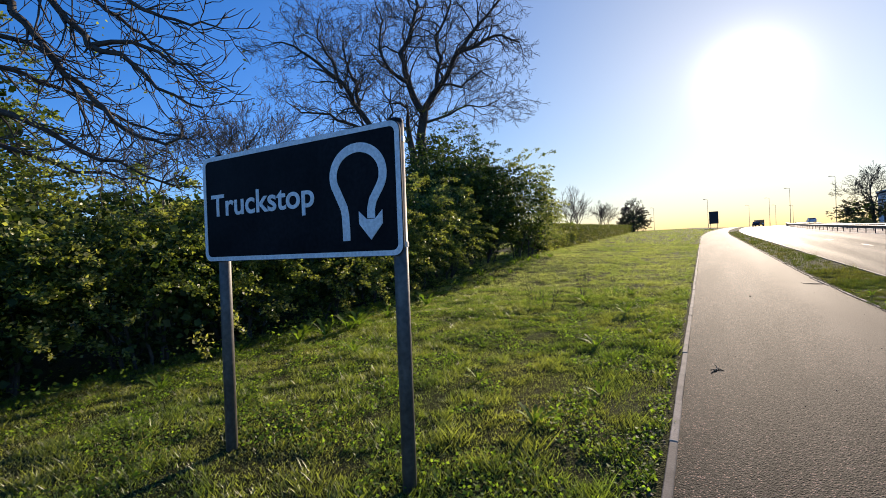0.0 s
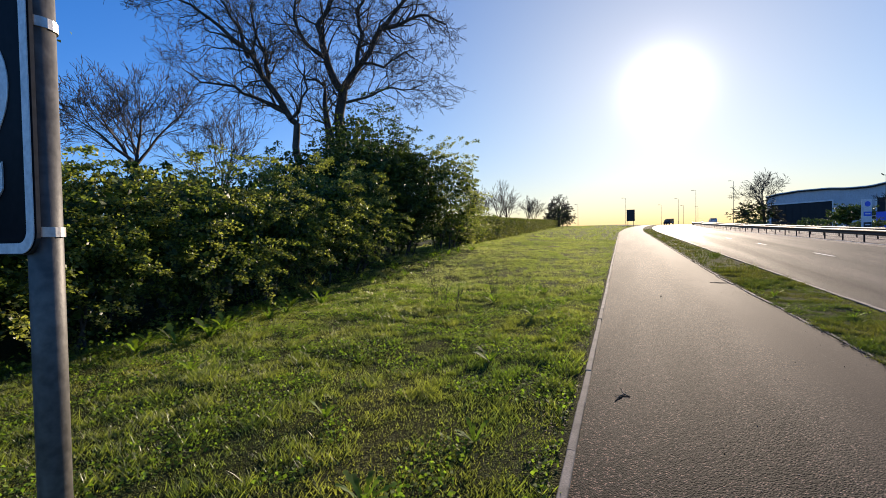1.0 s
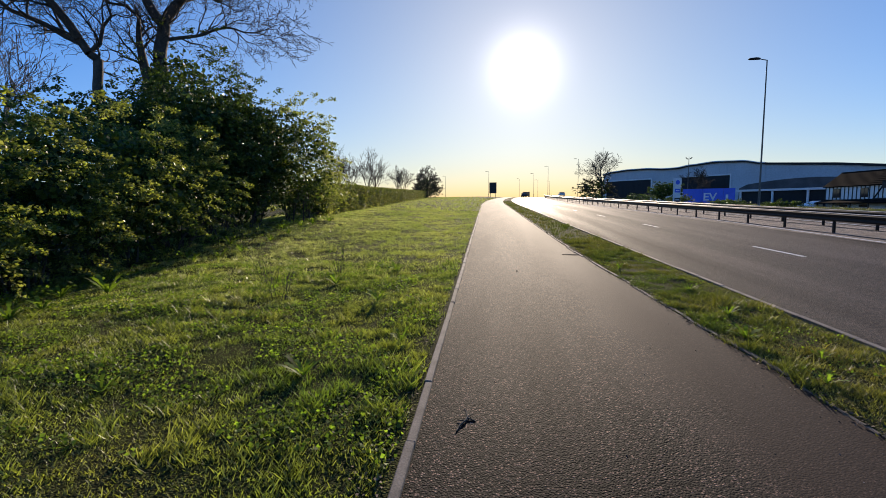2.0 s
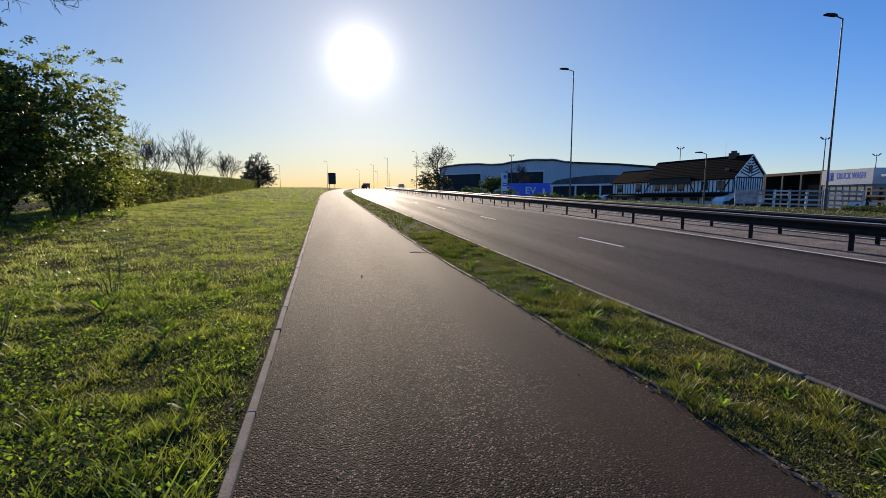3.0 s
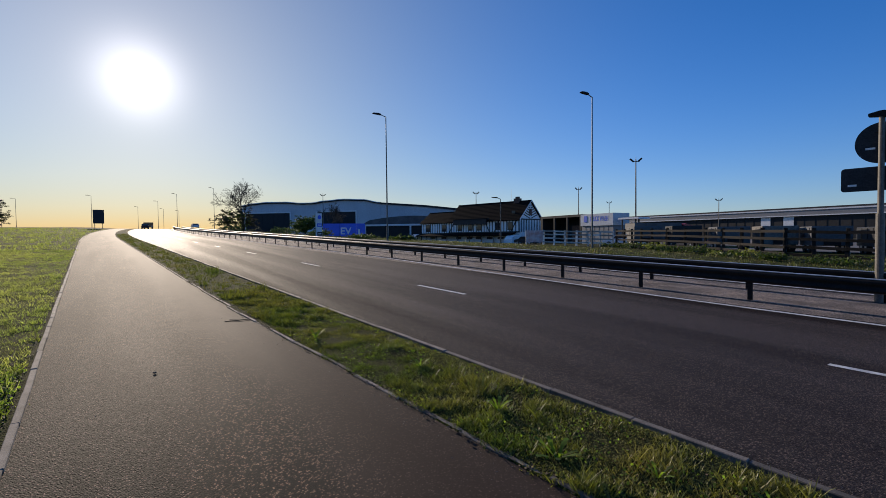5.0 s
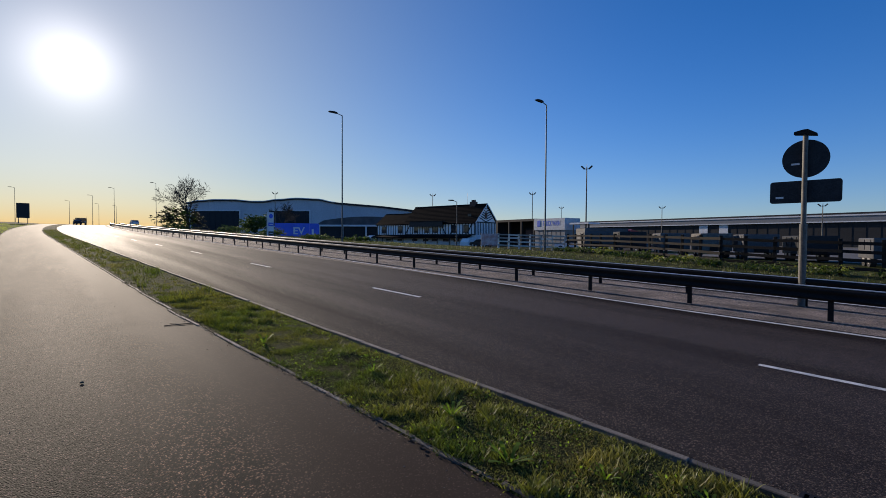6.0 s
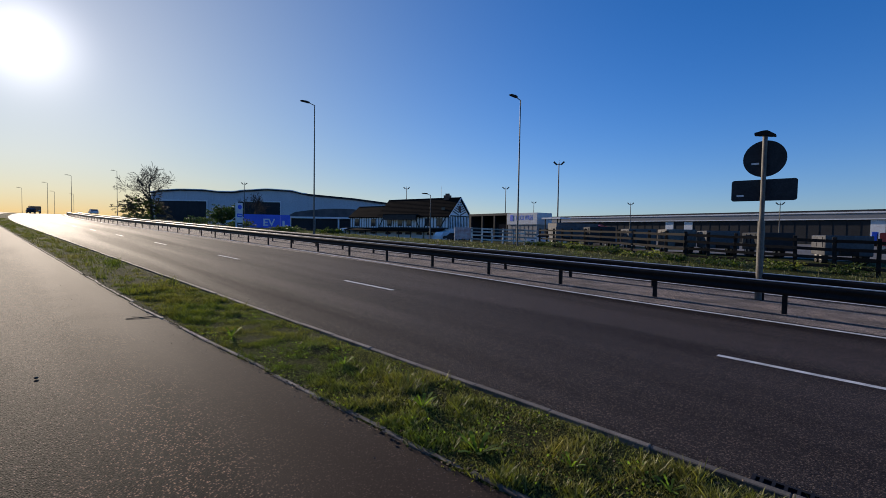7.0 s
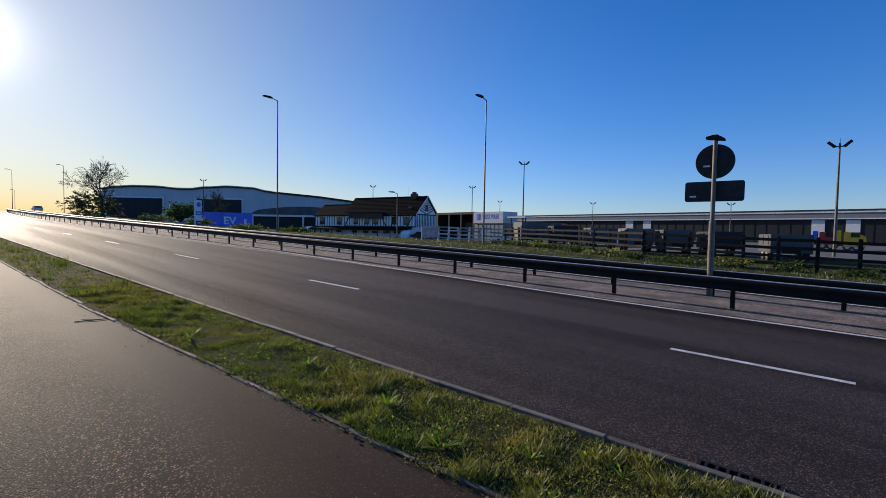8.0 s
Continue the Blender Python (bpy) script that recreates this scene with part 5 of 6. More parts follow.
# trees
def shaped_tree(x, y, turn, seed, limbs, label, twigs=0.75, depth=3, twig=0.0095, length=1.9, thick=1.0, group="bare trees behind the hedge"):
    """A bare tree whose main limbs bend as told: each limb is (radius, (sideways, height) ...); shoots grow from them by chance.
    turn: the way that sideways runs, in degrees from +x."""
    rng = np.random.default_rng(seed)
    side = np.array((cos(radians(turn)), sin(radians(turn)), 0))
    back = np.array((-side[1], side[0], 0))
    t = thing("tree", label, "tree", pose(x, y, land(x, y) - 0.15), group)
    shoots = []
    for k, (r, *bends) in enumerate(limbs):
        r *= thick
        fade = 0.8 if k else 0.3
        pts = [side * a + np.array((0, 0, b)) for a, b in bends]
        lean = rng.uniform(-0.35, 0.35) if k else 0.0
        segs, total = [], sum(np.linalg.norm(b - a) for a, b in zip(pts, pts[1:]))
        gone, p = 0.0, pts[0]
        for a, b in zip(pts, pts[1:]):
            steps = max(2, int(np.linalg.norm(b - a) / 0.45))
            for i in range(1, steps + 1):
                ln = np.linalg.norm(b - a) / steps
                q = a + (b - a) * i / steps + back * lean * (gone + ln) * 0.6 + rng.normal(size=3) * 0.05
                r0, r1 = r * (1 - fade * gone / total), r * (1 - fade * (gone + ln) / total)
                segs.append((p, q, r0, r1))
                gone += ln
                if (k or q[2] > 0.8 * bends[-1][1]) and gone > 0.1 * total:
                    for _ in range(2):
                        if rng.random() < twigs:
                            d = (q - p) / (np.linalg.norm(q - p) + 1e-9)
                            out = np.cross(d, rng.normal(size=3))
                            out /= np.linalg.norm(out) + 1e-9
                            g = rng.uniform(0.5, 1.15)
                            grow(shoots, rng, q, d * cos(g) + out * sin(g), min(r1 * 0.6, 0.06), length * rng.uniform(0.55, 1.1) * (1.1 - 0.45 * gone / total), 0.02, 0.26, depth - 1, fork=0.62)
                p = q
        part("limb" if k else "trunk", limb_mesh("limb", segs, M_BARK, 8), None, t)
    shoots = [(a, b, max(c, twig), max(d, twig * 0.8)) for a, b, c, d in shoots]
    part("crown", limb_mesh("crown", shoots, M_BARK, 3), None, t, "fine dark bare twigs")
    return t


shaped_tree(-15.4, 21.6, 33, 21, (
    (0.42, (0, 0), (0.05, 5.0), (0.0, 8.0), (0.17, 9.0)), (0.3, (-0.5, 6.0), (-0.8, 8.2), (-0.75, 9.0), (-0.85, 9.6)),
    (0.26, (0.17, 9.0), (-0.62, 10.5), (-1.0, 12.7), (-0.35, 14.2), (0.0, 15.6), (-0.4, 18.2)),
    (0.26, (0.17, 9.0), (0.66, 9.9), (1.65, 11.2), (2.3, 12.5), (3.6, 12.9), (4.6, 13.4), (6.0, 13.0)),
    (0.16, (2.3, 12.5), (3.3, 13.7), (4.1, 14.6), (5.2, 15.7), (5.6, 17.2)),
    (0.15, (1.0, 10.4), (1.25, 12.2), (1.1, 13.6), (1.9, 15.0), (2.2, 17.6)),
    (0.14, (-0.7, 10.8), (-1.8, 11.5), (-2.4, 13.0), (-2.2, 14.8), (-2.7, 16.4)),
    (0.1, (0.3, 8.4), (1.4, 8.7), (2.6, 9.4), (4.0, 9.3), (5.0, 9.9)), (0.1, (1.2, 10.6), (2.5, 10.6), (3.6, 11.4), (4.7, 11.0)),
    (0.09, (-0.8, 9.3), (-1.7, 9.6), (-2.4, 10.6))), "large bare tree with a forked dark trunk and crooked limbs", depth=4, length=1.75, twigs=0.9, thick=0.85)
shaped_tree(-16.9, 19.8, 40, 22, (
    (0.26, (0, 0), (0.1, 4.5), (0.0, 7.0), (-0.5, 7.9)), (0.2, (-0.5, 7.9), (-1.3, 9.1), (-2.0, 10.3), (-3.3, 11.4), (-4.6, 12.3), (-5.6, 12.4)),
    (0.14, (-1.3, 9.1), (-1.3, 10.6), (-2.0, 12.2), (-2.1, 13.8)), (0.13, (-0.4, 7.7), (-1.6, 8.3), (-2.9, 9.0), (-4.6, 9.3), (-5.6, 10.0)),
    (0.12, (-2.2, 10.4), (-2.7, 12.0), (-3.4, 13.2), (-3.3, 14.4)), (0.1, (-0.2, 7.4), (0.6, 8.9), (0.5, 10.4))), "bare leaning tree behind the dark shrub", depth=4, length=1.75, twigs=0.9, thick=0.9)
bare_tree(-31.5, 20.5, 23, 6.2, 0.26, ((12, 20, 2.9), (34, 35, 2.9), (36, 225, 2.9), (20, 240, 2.9), (28, 130, 2.6)), 4, "bare spreading tree behind the hedge", lift=0.045, fork=0.8, twig=0.014)
bare_tree(-27.0, 23.4, 24, 3.6, 0.17, ((8, 20, 2.6), (26, 40, 2.7), (34, 50, 2.6), (26, 220, 2.7), (38, 235, 2.4), (12, 130, 2.8)), 4, "small twiggy bare tree", wander=0.1, lift=0.05, fork=0.5, twig=0.013)
bare_tree(-40.0, 17.5, 25, 5.2, 0.25, ((22, 80, 2.9), (30, 200, 2.7), (25, 320, 2.8)), 4, "bare spreading tree behind the hedge", twig=0.015)
for i, (az, dist, top) in enumerate(((-21.7, 105, 13.6), (-20.2, 112, 12.5), (-18.1, 108, 13.8), (-17.0, 118, 12.6), (-14.5, 120, 11.0), (-13.6, 128, 10.4))):
    x, y = dist * sin(radians(az)), 5 + dist * cos(radians(az))
    hh = (top + 2.6 - land(x, y)) / 9.0
    bare_tree(x, y, 40 + i, 1.6 * hh, 0.17 * hh, ((6, 60 * i, 2.9 * hh), (18, 60 * i + 90, 2.7 * hh), (20, 60 * i + 200, 2.7 * hh), (24, 60 * i + 300, 2.5 * hh)), 3, "far bare tree beyond the clipped hedge", group="far bare trees", lift=0.07, wander=0.09, twig=0.022, fork=0.75)
bush(-23.2, 130, 7.2, 7.2, 6.4, 60, 420, 24, 0.22, M_IVY, "large dark rounded tree at the hedge end", "", 260)
bush(-23.2, 129, 8.4, 8.0, 4.6, 66, 260, 24, 0.22, M_IVY, "dark skirt of brambles round the rounded tree", "", 200)
bare_tree(-23.2, 130, 61, 3.5, 0.3, ((10, 0, 2.2), (30, 90, 2.2), (30, 210, 2.2), (30, 330, 2.2)), 4, "bare twigs topping the rounded tree", group="far bare trees", twig=0.035)
bare_tree(17.9, 94.3, 62, 3.2, 0.22, ((14, 0, 2.5), (26, 100, 2.4), (28, 185, 2.5), (34, 345, 2.5), (6, 200, 2.6)), 4, "bare-topped tree beside the warehouse", group="far bare trees", wander=0.16, twig=0.02, fork=0.62)
bush(16.6, 94.0, 6.2, 4.6, 4.3, 63, 260, 26, 0.2, M_IVY, "dark ivy-clad lower tree beside the warehouse", "", 220)
bush(26.2, 84, 4.6, 4.6, 3.2, 64, 160, 34, 0.2, M_LEAFDARKSHADE, "round green shrub near the price totem", "", 500)
bare_tree(36.5, 99, 65, 2.4, 0.14, ((18, 0, 1.9), (25, 120, 1.9), (25, 240, 1.9)), 4, "thin bare tree before the warehouse", group="far bare trees", twig=0.022)
for i, (x, y, w, h) in enumerate(((19.5, 75, 4, 1.3), (22, 66, 3, 1.0), (24, 57, 3.0, 0.5), (27, 52, 2.6, 0.45), (14.5, 88, 4, 1.4))):
    bush(x, y, w, w * 1.4, h, 70 + i, 70, 30, 0.12, M_LEAFDARKSHADE, "low weedy dark green shrub on the far verge", "low shrubs on the far verge", 160, spread=0.25)


fr = random.Random(8)
for i in range(13):
    y = 2.5 + i * 2.5
    x = 28.4 + max(0, y - 14.8) * 0.62 - 0.8 + fr.uniform(-0.3, 0.5)
    w = fr.uniform(0.9, 1.9)
    bush(x, y, w, w * 1.5, fr.uniform(0.3, 0.6), 200 + i, 46, 26, 0.06, M_LEAFDARKSHADE if i % 3 else M_LEAF, "low scrubby weeds along the dark fence", "scrub along the dark fence", 90, spread=0.16)


def overhanging_tree():
    """A tree just past the walk's start whose crooked limbs hang over the hedge."""
    rng = np.random.default_rng(5)
    t = thing("tree", "bare-twigged tree with a few young leaves overhanging the hedge", "tree", pose(-11.6, 0.2, land(-11.6, 0.2)))
    part("trunk", limb_mesh("trunk", [((0, 0, -0.2), (0.1, 0, 2.5), 0.3, 0.25), ((0.1, 0, 2.5), (0.2, 0.1, 5.0), 0.25, 0.2), ((0.2, 0.1, 5.0), (0.2, 0.2, 9.0), 0.2, 0.12)], M_BARK, 10), None, t)
    side, deep = np.array((0.836, 0.549, 0)), np.array((-0.549, 0.836, 0))
    segs, tips = [], []
    # limbs as (radius, (sideways, height, towards the rear) ...)
    for r, *bends in ((0.075, (0.3, 4.6, 0.2), (1.8, 4.9, 1.0), (2.6, 4.6, 1.2), (3.3, 4.1, 1.3), (4.0, 3.9, 1.2), (4.9, 3.4, 1.3)),
                      (0.075, (0.3, 6.2, 0.2), (2.4, 6.6, 1.0), (3.0, 5.6, 1.2), (3.5, 5.0, 1.3), (4.1, 4.4, 1.3), (4.9, 4.2, 1.2), (5.2, 4.4, 1.1)),
                      (0.075, (0.3, 6.9, 0.2), (2.8, 7.0, 0.9), (3.8, 5.8, 1.0), (4.5, 5.4, 0.9), (5.0, 5.0, 0.9), (5.7, 4.6, 0.9)),
                      (0.06, (0.3, 7.4, 0.2), (3.2, 7.4, 0.8), (4.6, 6.4, 0.8), (5.4, 6.0, 0.7), (6.1, 5.9, 0.7)),
                      (0.06, (0.3, 5.2, 0.3), (1.6, 5.8, 1.6), (2.6, 5.4, 2.0), (3.6, 4.8, 2.2), (4.6, 4.5, 2.4)),
                      (0.07, (0.3, 4.2, 0.2), (1.5, 4.4, 1.5), (2.6, 3.9, 2.0), (3.8, 3.7, 2.4)),
                      (0.06, (0.3, 7.0, 0.2), (2.0, 7.6, 1.4), (3.4, 6.9, 1.7), (4.3, 6.2, 1.8), (5.2, 5.4, 1.8)),
                      (0.06, (0.3, 5.6, 0.2), (1.9, 6.2, 1.2), (2.7, 5.9, 1.4), (3.1, 5.2, 1.5), (3.4, 4.3, 1.5)),
                      (0.05, (3.8, 5.8, 1.0), (4.4, 5.9, 1.0), (5.1, 5.5, 1.0), (5.6, 5.3, 1.0))):
        pts = [side * a + deep * c + np.array((0, 0, b)) for a, b, c in bends]
        total, gone, p = len(pts) - 1.0, 0.0, pts[0]
        for a, b in zip(pts, pts[1:]):
            steps = max(2, int(np.linalg.norm(b - a) / 0.22))
            for i in range(1, steps + 1):
                q = a + (b - a) * i / steps + rng.normal(size=3) * 0.03
                f = (gone + i / steps) / total
                segs.append((p, q, r * (1 - 0.78 * (f - 1 / (steps * total))), r * (1 - 0.78 * f)))
                for _ in range(2 if f > 0.2 else 0):
                    d = (q - p) / (np.linalg.norm(q - p) + 1e-9)
                    out = np.cross(d, rng.normal(size=3))
                    out /= np.linalg.norm(out) + 1e-9
                    g = rng.uniform(0.45, 1.0)
                    # shoots droop first and turn up at their tips
                    w, dd, rr = q, d * cos(g) + out * sin(g) - np.array((0, 0, 0.25)), r * 0.34 * (1.15 - f)
                    ln = rng.uniform(0.7, 1.5) * (1.15 - 0.5 * f)
                    for j in range(8):
                        dd = dd / np.linalg.norm(dd) + rng.normal(size=3) * 0.13 + np.array((0, 0, -0.06 + 0.045 * j))
                        e = w + dd / np.linalg.norm(dd) * ln / 8
                        segs.append((w, e, max(0.008, rr * (1 - j / 9)), max(0.007, rr * (1 - (j + 1) / 9))))
                        if j in (2, 4, 5) and rng.random() < 0.75:
                            grow(segs, rng, e, dd + rng.normal(size=3) * 0.7, 0.009, rng.uniform(0.2, 0.5), 0.12, 0.2, 0)
                        w = e
                    tips.append(w)
                p = q
            gone += 1
    segs = [(a, b, max(c, 0.006), max(e, 0.005)) for a, b, c, e in segs if min(a[2], b[2]) > 2.9]
    part("crown", limb_mesh("crown", segs, M_BARK, 5), None, t, "dark drooping limbs and twigs")
    tips = np.array([q for q in tips if q[2] > 3.0])
    keep = tips[rng.random(len(tips)) < 0.1]
    pos = np.repeat(keep, 6, 0) + rng.normal(size=(len(keep) * 6, 3)) * 0.08
    part("young_leaves", leaf_mesh("young_leaves", pos, 0.06, M_LEAF, rng), None, t, "sparse fresh green leaves")


overhanging_tree()
bush(-12.6, 2.6, 1.5, 1.5, 6.9, 141, 150, 70, 0.08, M_LEAF, "tall leafy green shrub rising above the hedge", "", 700, low=2.5)


# ---- grass ----
def grass(name, label, pts, hgt, width, mat, seed, lean=0.45, simple=False):
    rng = np.random.default_rng(seed)
    n = len(pts)
    a = rng.uniform(0, 2 * pi, n)
    side = np.stack([np.cos(a), np.sin(a), np.zeros(n)], 1)
    b = rng.uniform(0, 2 * pi, n)
    h = hgt * rng.uniform(0.5, 1.25, n)
    tip = np.stack([np.cos(b) * h * lean, np.sin(b) * h * lean, h], 1) * rng.uniform(0.7, 1.1, n)[:, None]
    w = width * rng.uniform(0.6, 1.4, n)[:, None]
    if simple:                             # short or distant blades: one bent triangle each
        v = np.stack([pts - side * w, pts + side * w, pts + tip], 1).reshape(-1, 3)
        me = mesh_from(name, v, np.arange(3 * n).reshape(-1, 3), mat)
        return tagged(new(name, me), label, "grass", kind="stuff")
    v = np.stack([pts - side * w, pts + side * w, pts + tip * (0.62, 0.62, 0.7) + side * w * 0.7, pts + tip, pts + tip * (0.62, 0.62, 0.7) - side * w * 0.7], 1).reshape(-1, 3)
    i = np.arange(n)[:, None] * 5
    me = bpy.data.meshes.new(name)
    me.vertices.add(len(v))
    me.vertices.foreach_set("co", v.astype(np.float32).ravel())
    loops = np.concatenate([i + (0, 1, 2, 4), i + (4, 2, 3)], 1).astype(np.int32).ravel()
    me.loops.add(len(loops))
    me.loops.foreach_set("vertex_index", loops)
    me.polygons.add(2 * n)
    st = np.stack([np.arange(n) * 7, np.arange(n) * 7 + 4], 1).astype(np.int32).ravel()
    me.polygons.foreach_set("loop_start", st)
    me.update(calc_edges=True)
    me.materials.append(mat)
    return tagged(new(name, me), label, "grass", kind="stuff")


def scatter(rng, n, u0, u1, y0, y1, left=False, power=1.0, tuft=0, spread=0.03, bare=0.0, fade=None):
    """Blade feet in tufts: places and height factors."""
    per = tuft or 1
    m = n // per
    y = y0 + (y1 - y0) * rng.random(m) ** power
    u = rng.uniform(u0, u1, m)
    pts, hs = [], []
    for uu, yy in zip(u, y):
        if left:
            uu = path_left(yy) - 0.07 - uu
        elif u0 < U_KERB and uu < path_right(yy) + 0.02 + 0.06 * noise.noise((yy * 2.3, 9, 0)):
            continue
        if fade and rng.random() < ss(0, 1, (yy - fade[0]) / (fade[1] - fade[0])):
            continue
        x = C(yy) + uu
        q = noise.noise((x * 0.55, yy * 0.55, 2)) + 0.7 * noise.noise((x * 1.9, yy * 1.9, 5))
        if bare and noise.noise((x * 1.6, yy * 1.6, 31)) + 0.4 * noise.noise((x * 5, yy * 5, 3)) < -0.42 + bare:
            continue
        pts.append((x, yy, ground(x, yy) - 0.01))
        k = min(1.7, max(0.3, 0.95 + 1.9 * noise.noise((x * 3.1, yy * 3.1, 17))))
        hs.append(max(0.4, 1 + 0.9 * q) * k * (0.45 + 1.2 * rng.random() ** 2) if tuft else max(0.75, (1 + 0.6 * q) * k))
    pts, hs = np.array(pts), np.array(hs)
    if tuft:
        pts, hs = np.repeat(pts, per, 0), np.repeat(hs, per)
        pts[:, :2] += rng.normal(size=(len(pts), 2)) * spread
    return pts, hs


grng = np.random.default_rng(9)
p, h = scatter(grng, 235000, 0.05, 9.0, -1.6, 17.0, True, 1.25, 13, 0.036, fade=(10.0, 17.0))
grass("verge_grass", "uneven fresh green grass on the verge", p, 0.05 * h, 0.0046, M_GRASS, 1, 0.85)
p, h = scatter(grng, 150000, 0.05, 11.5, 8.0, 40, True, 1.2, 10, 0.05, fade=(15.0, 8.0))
grass("verge_grass", "uneven fresh green grass farther along the verge", p, 0.07 * h, 0.006, M_DEWSHEENGRASS, 2, simple=True)
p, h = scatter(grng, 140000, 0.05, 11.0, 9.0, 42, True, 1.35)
grass("verge_turf", "short dewy turf farther along the verge, its sheen in paler colour", p, 0.045 * h, 0.0095, M_DEWSHEENGRASS, 16, 0.8, True)
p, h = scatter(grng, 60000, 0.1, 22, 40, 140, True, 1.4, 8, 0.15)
grass("verge_grass", "dewy grass rising towards the crest, its sheen put into the pale colour", p, 0.12 * h, 0.022, M_DEWSHEENGRASS, 3, simple=True)
p, h = scatter(grng, 62000, U_PATH1 + 0.09, U_KERB - 0.2, 2.0, 17.0, False, 1.0, 11, 0.035, 0.06)
grass("strip_grass", "scruffy grass strip between footpath and road", p, 0.05 * h, 0.004, M_DULLGRASS, 4, 0.8)
p, h = scatter(grng, 110000, U_PATH1 + 0.07, U_KERB - 0.1, 2.0, 18.0, False, 1.2, 0, 0.03, 0.0)
grass("strip_turf", "short fine turf between footpath and road", p, 0.034 * h, 0.005, M_DULLGRASS, 14, 0.7, True)
p, h = scatter(grng, 260000, 0.05, 8.8, -0.8, 11.5, True, 1.2)
grass("verge_turf", "short fine turf below the taller grass", p, 0.042 * h, 0.006, M_GRASS, 15, 0.7, True)
p, h = scatter(grng, 30000, U_PATH1 + 0.08, U_KERB - 0.2, 17.0, 90, False, 1.5, 8, 0.05, 0.12)
grass("strip_grass", "scruffy grass strip running to the crest", p, 0.09 * h, 0.009, M_DULLGRASS, 5, simple=True)
p, h = scatter(grng, 50000, U_FAR1 + 0.2, 34, 0, 75, False, 1.1, 8, 0.12, 0.15)
grass("far_grass", "rough grass on the far verge", p, 0.1 * h, 0.014, M_FARGRASS, 6, simple=True)
p, h = scatter(grng, 22000, 0.05, 7.5, -9.0, -1.5, True, 1.0, 10, 0.06)
grass("verge_grass", "uneven green grass at the start of the verge", p, 0.08 * h, 0.008, M_GRASS, 21, 0.6, True)
p, h = scatter(grng, 9000, U_PATH1 + 0.09, U_KERB - 0.2, -8.0, 2.05, False, 1.0, 9, 0.04, 0.12)
grass("strip_grass", "scruffy grass at the start of the strip", p, 0.05 * h, 0.006, M_DULLGRASS, 22, 0.55)
# broad-leaved weeds among the grass
for i, (n, args) in enumerate(((105000, (0.03, 8.5, -1.0, 13, True)), (4500, (U_PATH1 + 0.05, U_KERB - 0.2, 2.5, 14)), (5000, (6.8, 8.6, -1, 24, True)))):
    p, h = scatter(grng, n, *args)
    q = np.array([noise.noise((a * 1.3, b * 1.3, 11 + i)) for a, b, c in p])
    p = p[q > 0.02]
    p[:, 2] += grng.uniform(0.02, 0.07 if i < 2 else 0.35, len(p))
    tagged(new("clover", leaf_mesh("clover", p, (0.03, 0.022, 0.055)[i], M_WEED, grng, 0.75, 0.45)), "patches of small broad-leaved weeds in the grass", "weeds", kind="stuff")


def rosette(x, y, n, length, seed, label):
    """A dandelion or dock: long toothed leaves from one root."""
    rng = random.Random(seed)
    verts, faces = [], []
    for i in range(n):
        a = 2 * pi * i / n + rng.uniform(-0.3, 0.3)
        up = rng.uniform(0.6, 1.25)
        ln = length * rng.uniform(0.7, 1.15)
        ca, sa = cos(a), sin(a)
        b = len(verts)
        for k, (f, w) in enumerate(((0, 0.012), (0.3, 0.05), (0.42, 0.028), (0.6, 0.075), (0.72, 0.045), (0.88, 0.07), (1.0, 0.008))):
            rr = ln * f * (1 - 0.25 * up * f)
            zz = ln * f * up * (1.1 - 0.55 * f)
            wv = w * ln * 1.3
            verts += [(rr * ca - sa * wv, rr * sa + ca * wv, zz + 0.01), (rr * ca + sa * wv, rr * sa - ca * wv, zz + 0.01)]
            if k:
                j = b + 2 * k
                faces.append((j - 2, j - 1, j + 1, j))
    t = thing("weed", label, "weed", pose(x, y, ground(x, y) - 0.01), "broad-leaved weeds on the verges")
    part("leaves", mesh_from("leaves", verts, np.array(faces), M_WEED, True), None, t)


wr = random.Random(3)
for x, y, n, ln in ((2.78, 8.95, 11, 0.2), (2.58, 8.08, 12, 0.22), (2.62, 6.9, 9, 0.17), (3.0, 6.1, 10, 0.2), (3.2, 6.9, 8, 0.15), (2.9, 10.5, 9, 0.18), (2.3, 12.5, 9, 0.18), (2.95, 7.5, 8, 0.13), (3.3, 5.4, 9, 0.16),
                    (-1.75, 6.6, 14, 0.24), (-1.2, 4.6, 10, 0.2), (-2.6, 4.6, 10, 0.2), (-1.5, 3.6, 10, 0.22), (-3.4, 6.2, 10, 0.2), (-1.9, 9.4, 12, 0.26), (-3.0, 10.5, 14, 0.3), (-2.2, 11.8, 12, 0.28), (-4.5, 8.0, 10, 0.22), (-5.2, 5.2, 10, 0.25), (-1.1, 7.6, 10, 0.18)):
    rosette(x, y, n, ln, wr.randint(0, 9999), "bright green broad-leaved weed in the grass")
for i in range(26):
    y = wr.uniform(-1, 24)
    x = -7.4 - 0.08 * max(0, y - 4) + wr.uniform(-0.5, 0.7)
    rosette(x, y, 12, wr.uniform(0.3, 0.5), wr.randint(0, 9999), "tall leafy weed along the hedge foot")


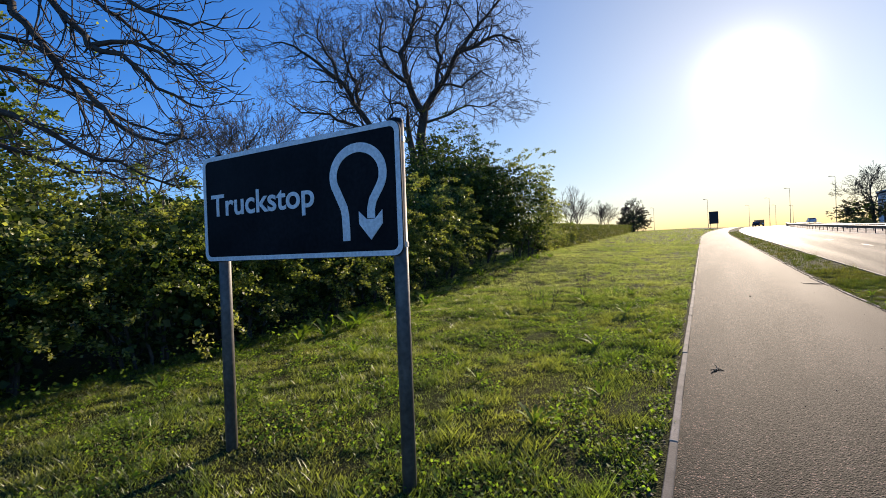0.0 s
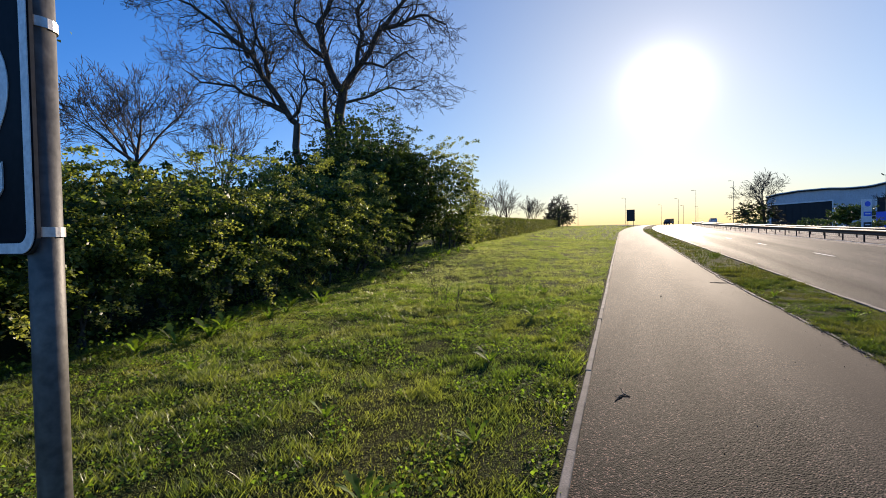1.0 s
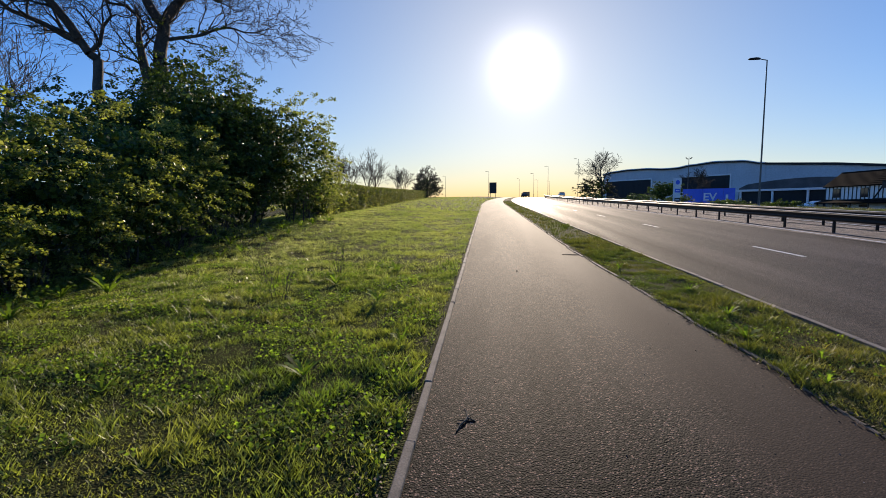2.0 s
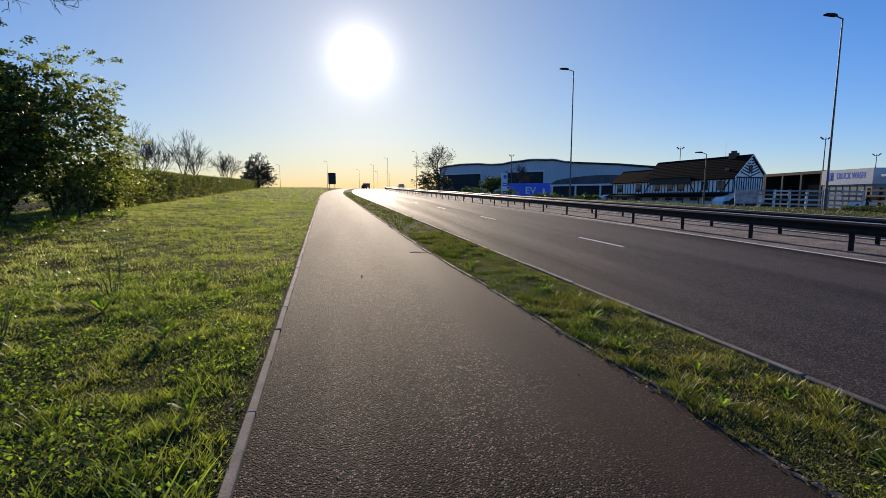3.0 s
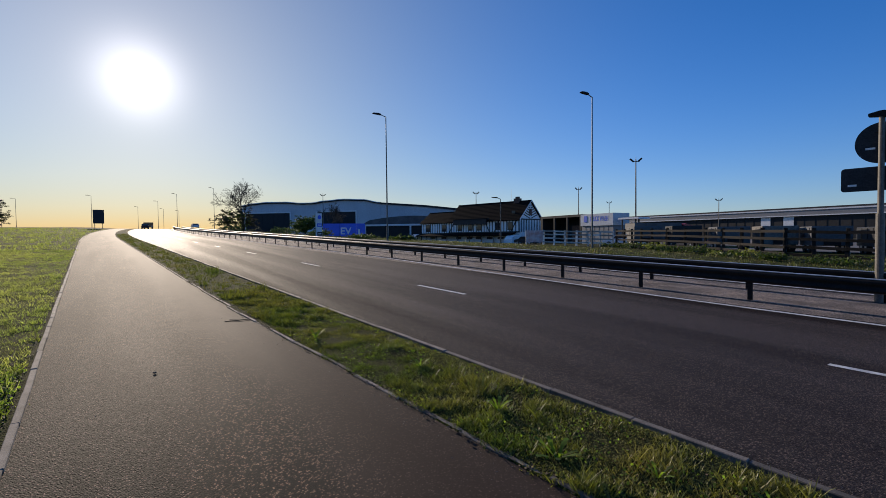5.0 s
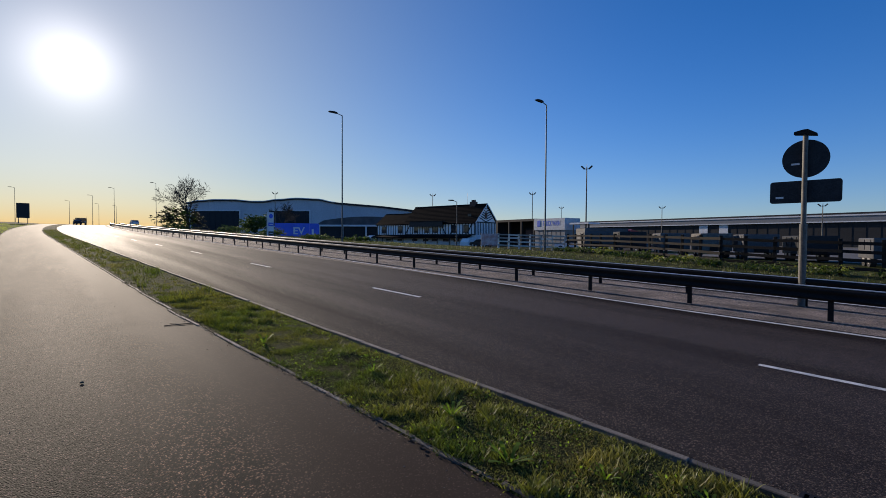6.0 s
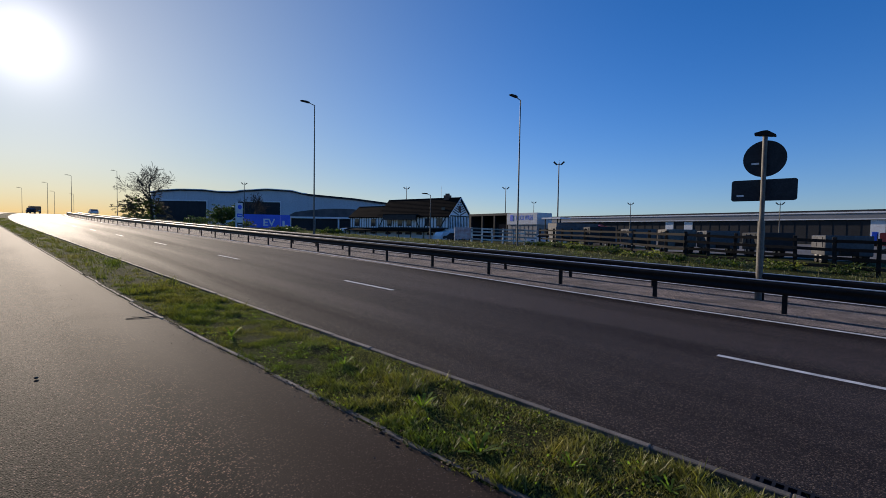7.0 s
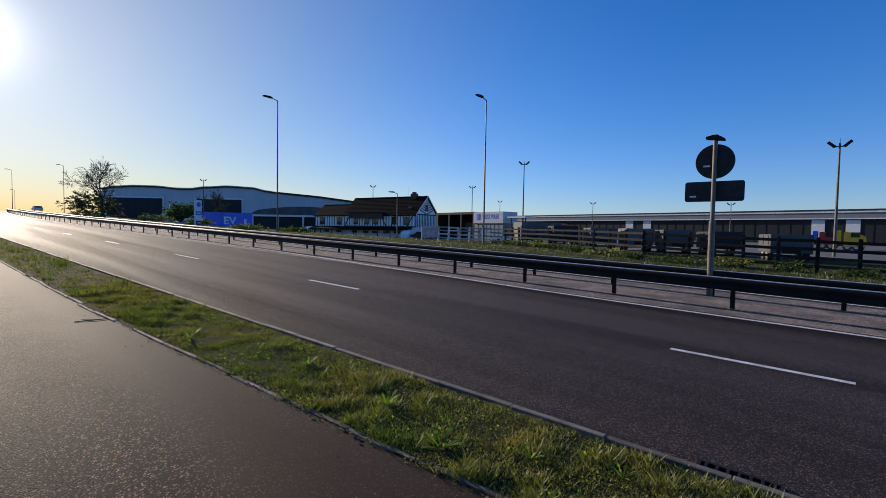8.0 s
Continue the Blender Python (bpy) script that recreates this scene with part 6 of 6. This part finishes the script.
def stalks(x, y, seed, h):
    rng = np.random.default_rng(seed)
    t = thing("sapling", "thin upright twiggy sapling in the grass", "sapling", pose(x, y, ground(x, y)))
    segs = []
    for i in range(7):
        a = rng.uniform(0, 2 * pi)
        grow(segs, rng, (cos(a) * 0.1, sin(a) * 0.1, 0), (cos(a) * 0.3, sin(a) * 0.3, 1), 0.006, h, 0.01, 0.08, 1)
    part("woody_frame", limb_mesh("woody_frame", [(a, b, max(c, 0.003), max(d, 0.0025)) for a, b, c, d in segs], M_BARK, 4), None, t)["kind"] = "stuff"
    tips = np.array([s[1] for s in segs])[::2]
    part("leaves", leaf_mesh("leaves", tips, 0.04, M_WEED, rng), None, t)


stalks(-4.15, 10.3, 1, 0.5)
stalks(-3.3, 11.4, 2, 0.4)
stalks(-3.5, 9.4, 3, 0.3)

# ---- litter and small things ----
M_LITTER = material("dead_leaf", (0.16, 0.105, 0.06), 0.8, second=(0.09, 0.06, 0.035), scale=5, fine=20, bump=0, random_by="island")
M_GRIT = material("road_grit", (0.2, 0.185, 0.165), 0.9, second=(0.12, 0.11, 0.1), scale=5, fine=20, bump=0, random_by="island")
pl = []
for i in range(3000):
    y = 1.5 + 20 * grng.random() ** 1.3
    side = grng.random()
    if side < 0.35:
        u = path_left(y) - 0.09 - abs(grng.normal()) * 0.1
        z = Z(y) + 0.035
    elif side < 0.85:
        u = path_right(y) + 0.02 + grng.normal() * 0.035 + 0.05 * noise.noise((y * 2.1, 0, 0))
        z = Z(y) + 0.022
    else:
        u = path_right(y) + grng.uniform(0, 1.3)
        z = Z(y) + 0.03
    pl.append((C(y) + u, y, z))
tagged(new("leaf_litter", leaf_mesh("leaf_litter", np.array(pl), 0.024, M_LITTER, grng, 0.97, 0.4)), "dry brown leaf scraps along the path edges", "leaf litter", kind="stuff")
pg = []
for i in range(6500):
    y = 2.0 + 26 * grng.random() ** 1.3
    k = grng.random()
    if k < 0.68:
        u, z = U_KERB + abs(grng.normal()) * 0.14, Z(y) - ROAD_DROP + 0.004
    elif k < 0.9:
        u, z = U_LINE + 0.35 + grng.random() * 3.5, Z(y) - ROAD_DROP + 0.004
    else:
        u, z = (grng.uniform(-0.1, 2.5) if grng.random() < 0.25 else path_right(y) - abs(grng.normal()) * 0.2), Z(y) + 0.0055
    pg.append((C(y) + u, y, z))
tagged(new("grit", leaf_mesh("grit", np.array(pg), 0.012, M_GRIT, grng, 0.97, 0.5)), "scattered pale grit and small stones", "grit", kind="stuff")

twig = thing("twig", "dark forked twig lying on the footpath", "twig", pose(-0.26, 5.95, Z(5.95) + 0.004, 1.7, 0, 35))
part("stick", limb_mesh("stick", [((-0.1, -0.1, 0.004), (-0.05, -0.05, 0.008), 0.005, 0.006), ((-0.05, -0.05, 0.008), (0.02, -0.01, 0.012), 0.006, 0.007), ((0.02, -0.01, 0.012), (0.05, 0.02, 0.014), 0.007, 0.008),
                                  ((0.05, 0.02, 0.014), (0.08, 0.08, 0.02), 0.008, 0.006), ((0.08, 0.08, 0.02), (0.075, 0.11, 0.03), 0.005, 0.003), ((0.05, 0.02, 0.012), (0.085, -0.04, 0.004), 0.006, 0.004),
                                  ((0.02, -0.01, 0.012), (-0.03, 0.02, 0.006), 0.005, 0.003), ((0.05, 0.02, 0.012), (0.1, 0.05, 0.01), 0.005, 0.003)], M_BARK, 6), None, twig)
branch = thing("fallen_branch", "thin bent branch lying at the path edge", "branch", pose(1.75, 14.6, Z(14.6) + 0.008, 1.7, 0, 10))
part("stick", limb_mesh("stick", [((-0.35, 0.1, 0.0), (-0.1, 0.0, 0.01), 0.006, 0.008), ((-0.1, 0, 0.01), (0.2, -0.06, 0.005), 0.008, 0.006), ((0.2, -0.06, 0.005), (0.36, 0.05, 0.02), 0.006, 0.005), ((0.36, 0.05, 0.02), (0.25, 0.17, 0.05), 0.005, 0.003), ((-0.1, 0, 0.01), (-0.22, 0.22, 0.0), 0.005, 0.003)], M_BARK, 5), None, branch)
clod = thing("clod", "small dark clod on the footpath", "clod", pose(0.21, 12.05, Z(12.05) + 0.02))
bm = bmesh.new()
bmesh.ops.create_icosphere(bm, subdivisions=2, radius=0.02)
for v in bm.verts:
    v.co *= 1 + 0.4 * noise.noise(v.co * 20)
    v.co.z *= 0.6
part("lump", bm, M_BARK, clod)


def gully():
    g = thing("gully_grate", "black iron gully grate against the kerb", "drain", pose(C(6.3) + U_KERB + 0.015, 6.3, Z(6.3) - ROAD_DROP, 1.72, 0, 2.6), kind="")
    # no hollow is built: a flat black sheet gives the shade below the bars
    part("recess", boxes((0.0, 0.24, -0.26, 0.26, 0.001, 0.006)), M_BLACK, g, "flat black sheet for the shade in the gully opening")
    part("frame", boxes((0.0, 0.02, -0.28, 0.28, 0.002, 0.03), (0.22, 0.25, -0.28, 0.28, 0.002, 0.022), (0.02, 0.22, -0.28, -0.255, 0.002, 0.026), (0.02, 0.22, 0.255, 0.28, 0.002, 0.026)), M_DARKSTEEL, g, "worn iron frame")
    for i in range(7):
        y = -0.22 + i * 0.073
        part("bar", boxes((0.02, 0.22, y - 0.011, y + 0.011, 0.004, 0.024)), M_DARKSTEEL, g)


gully()
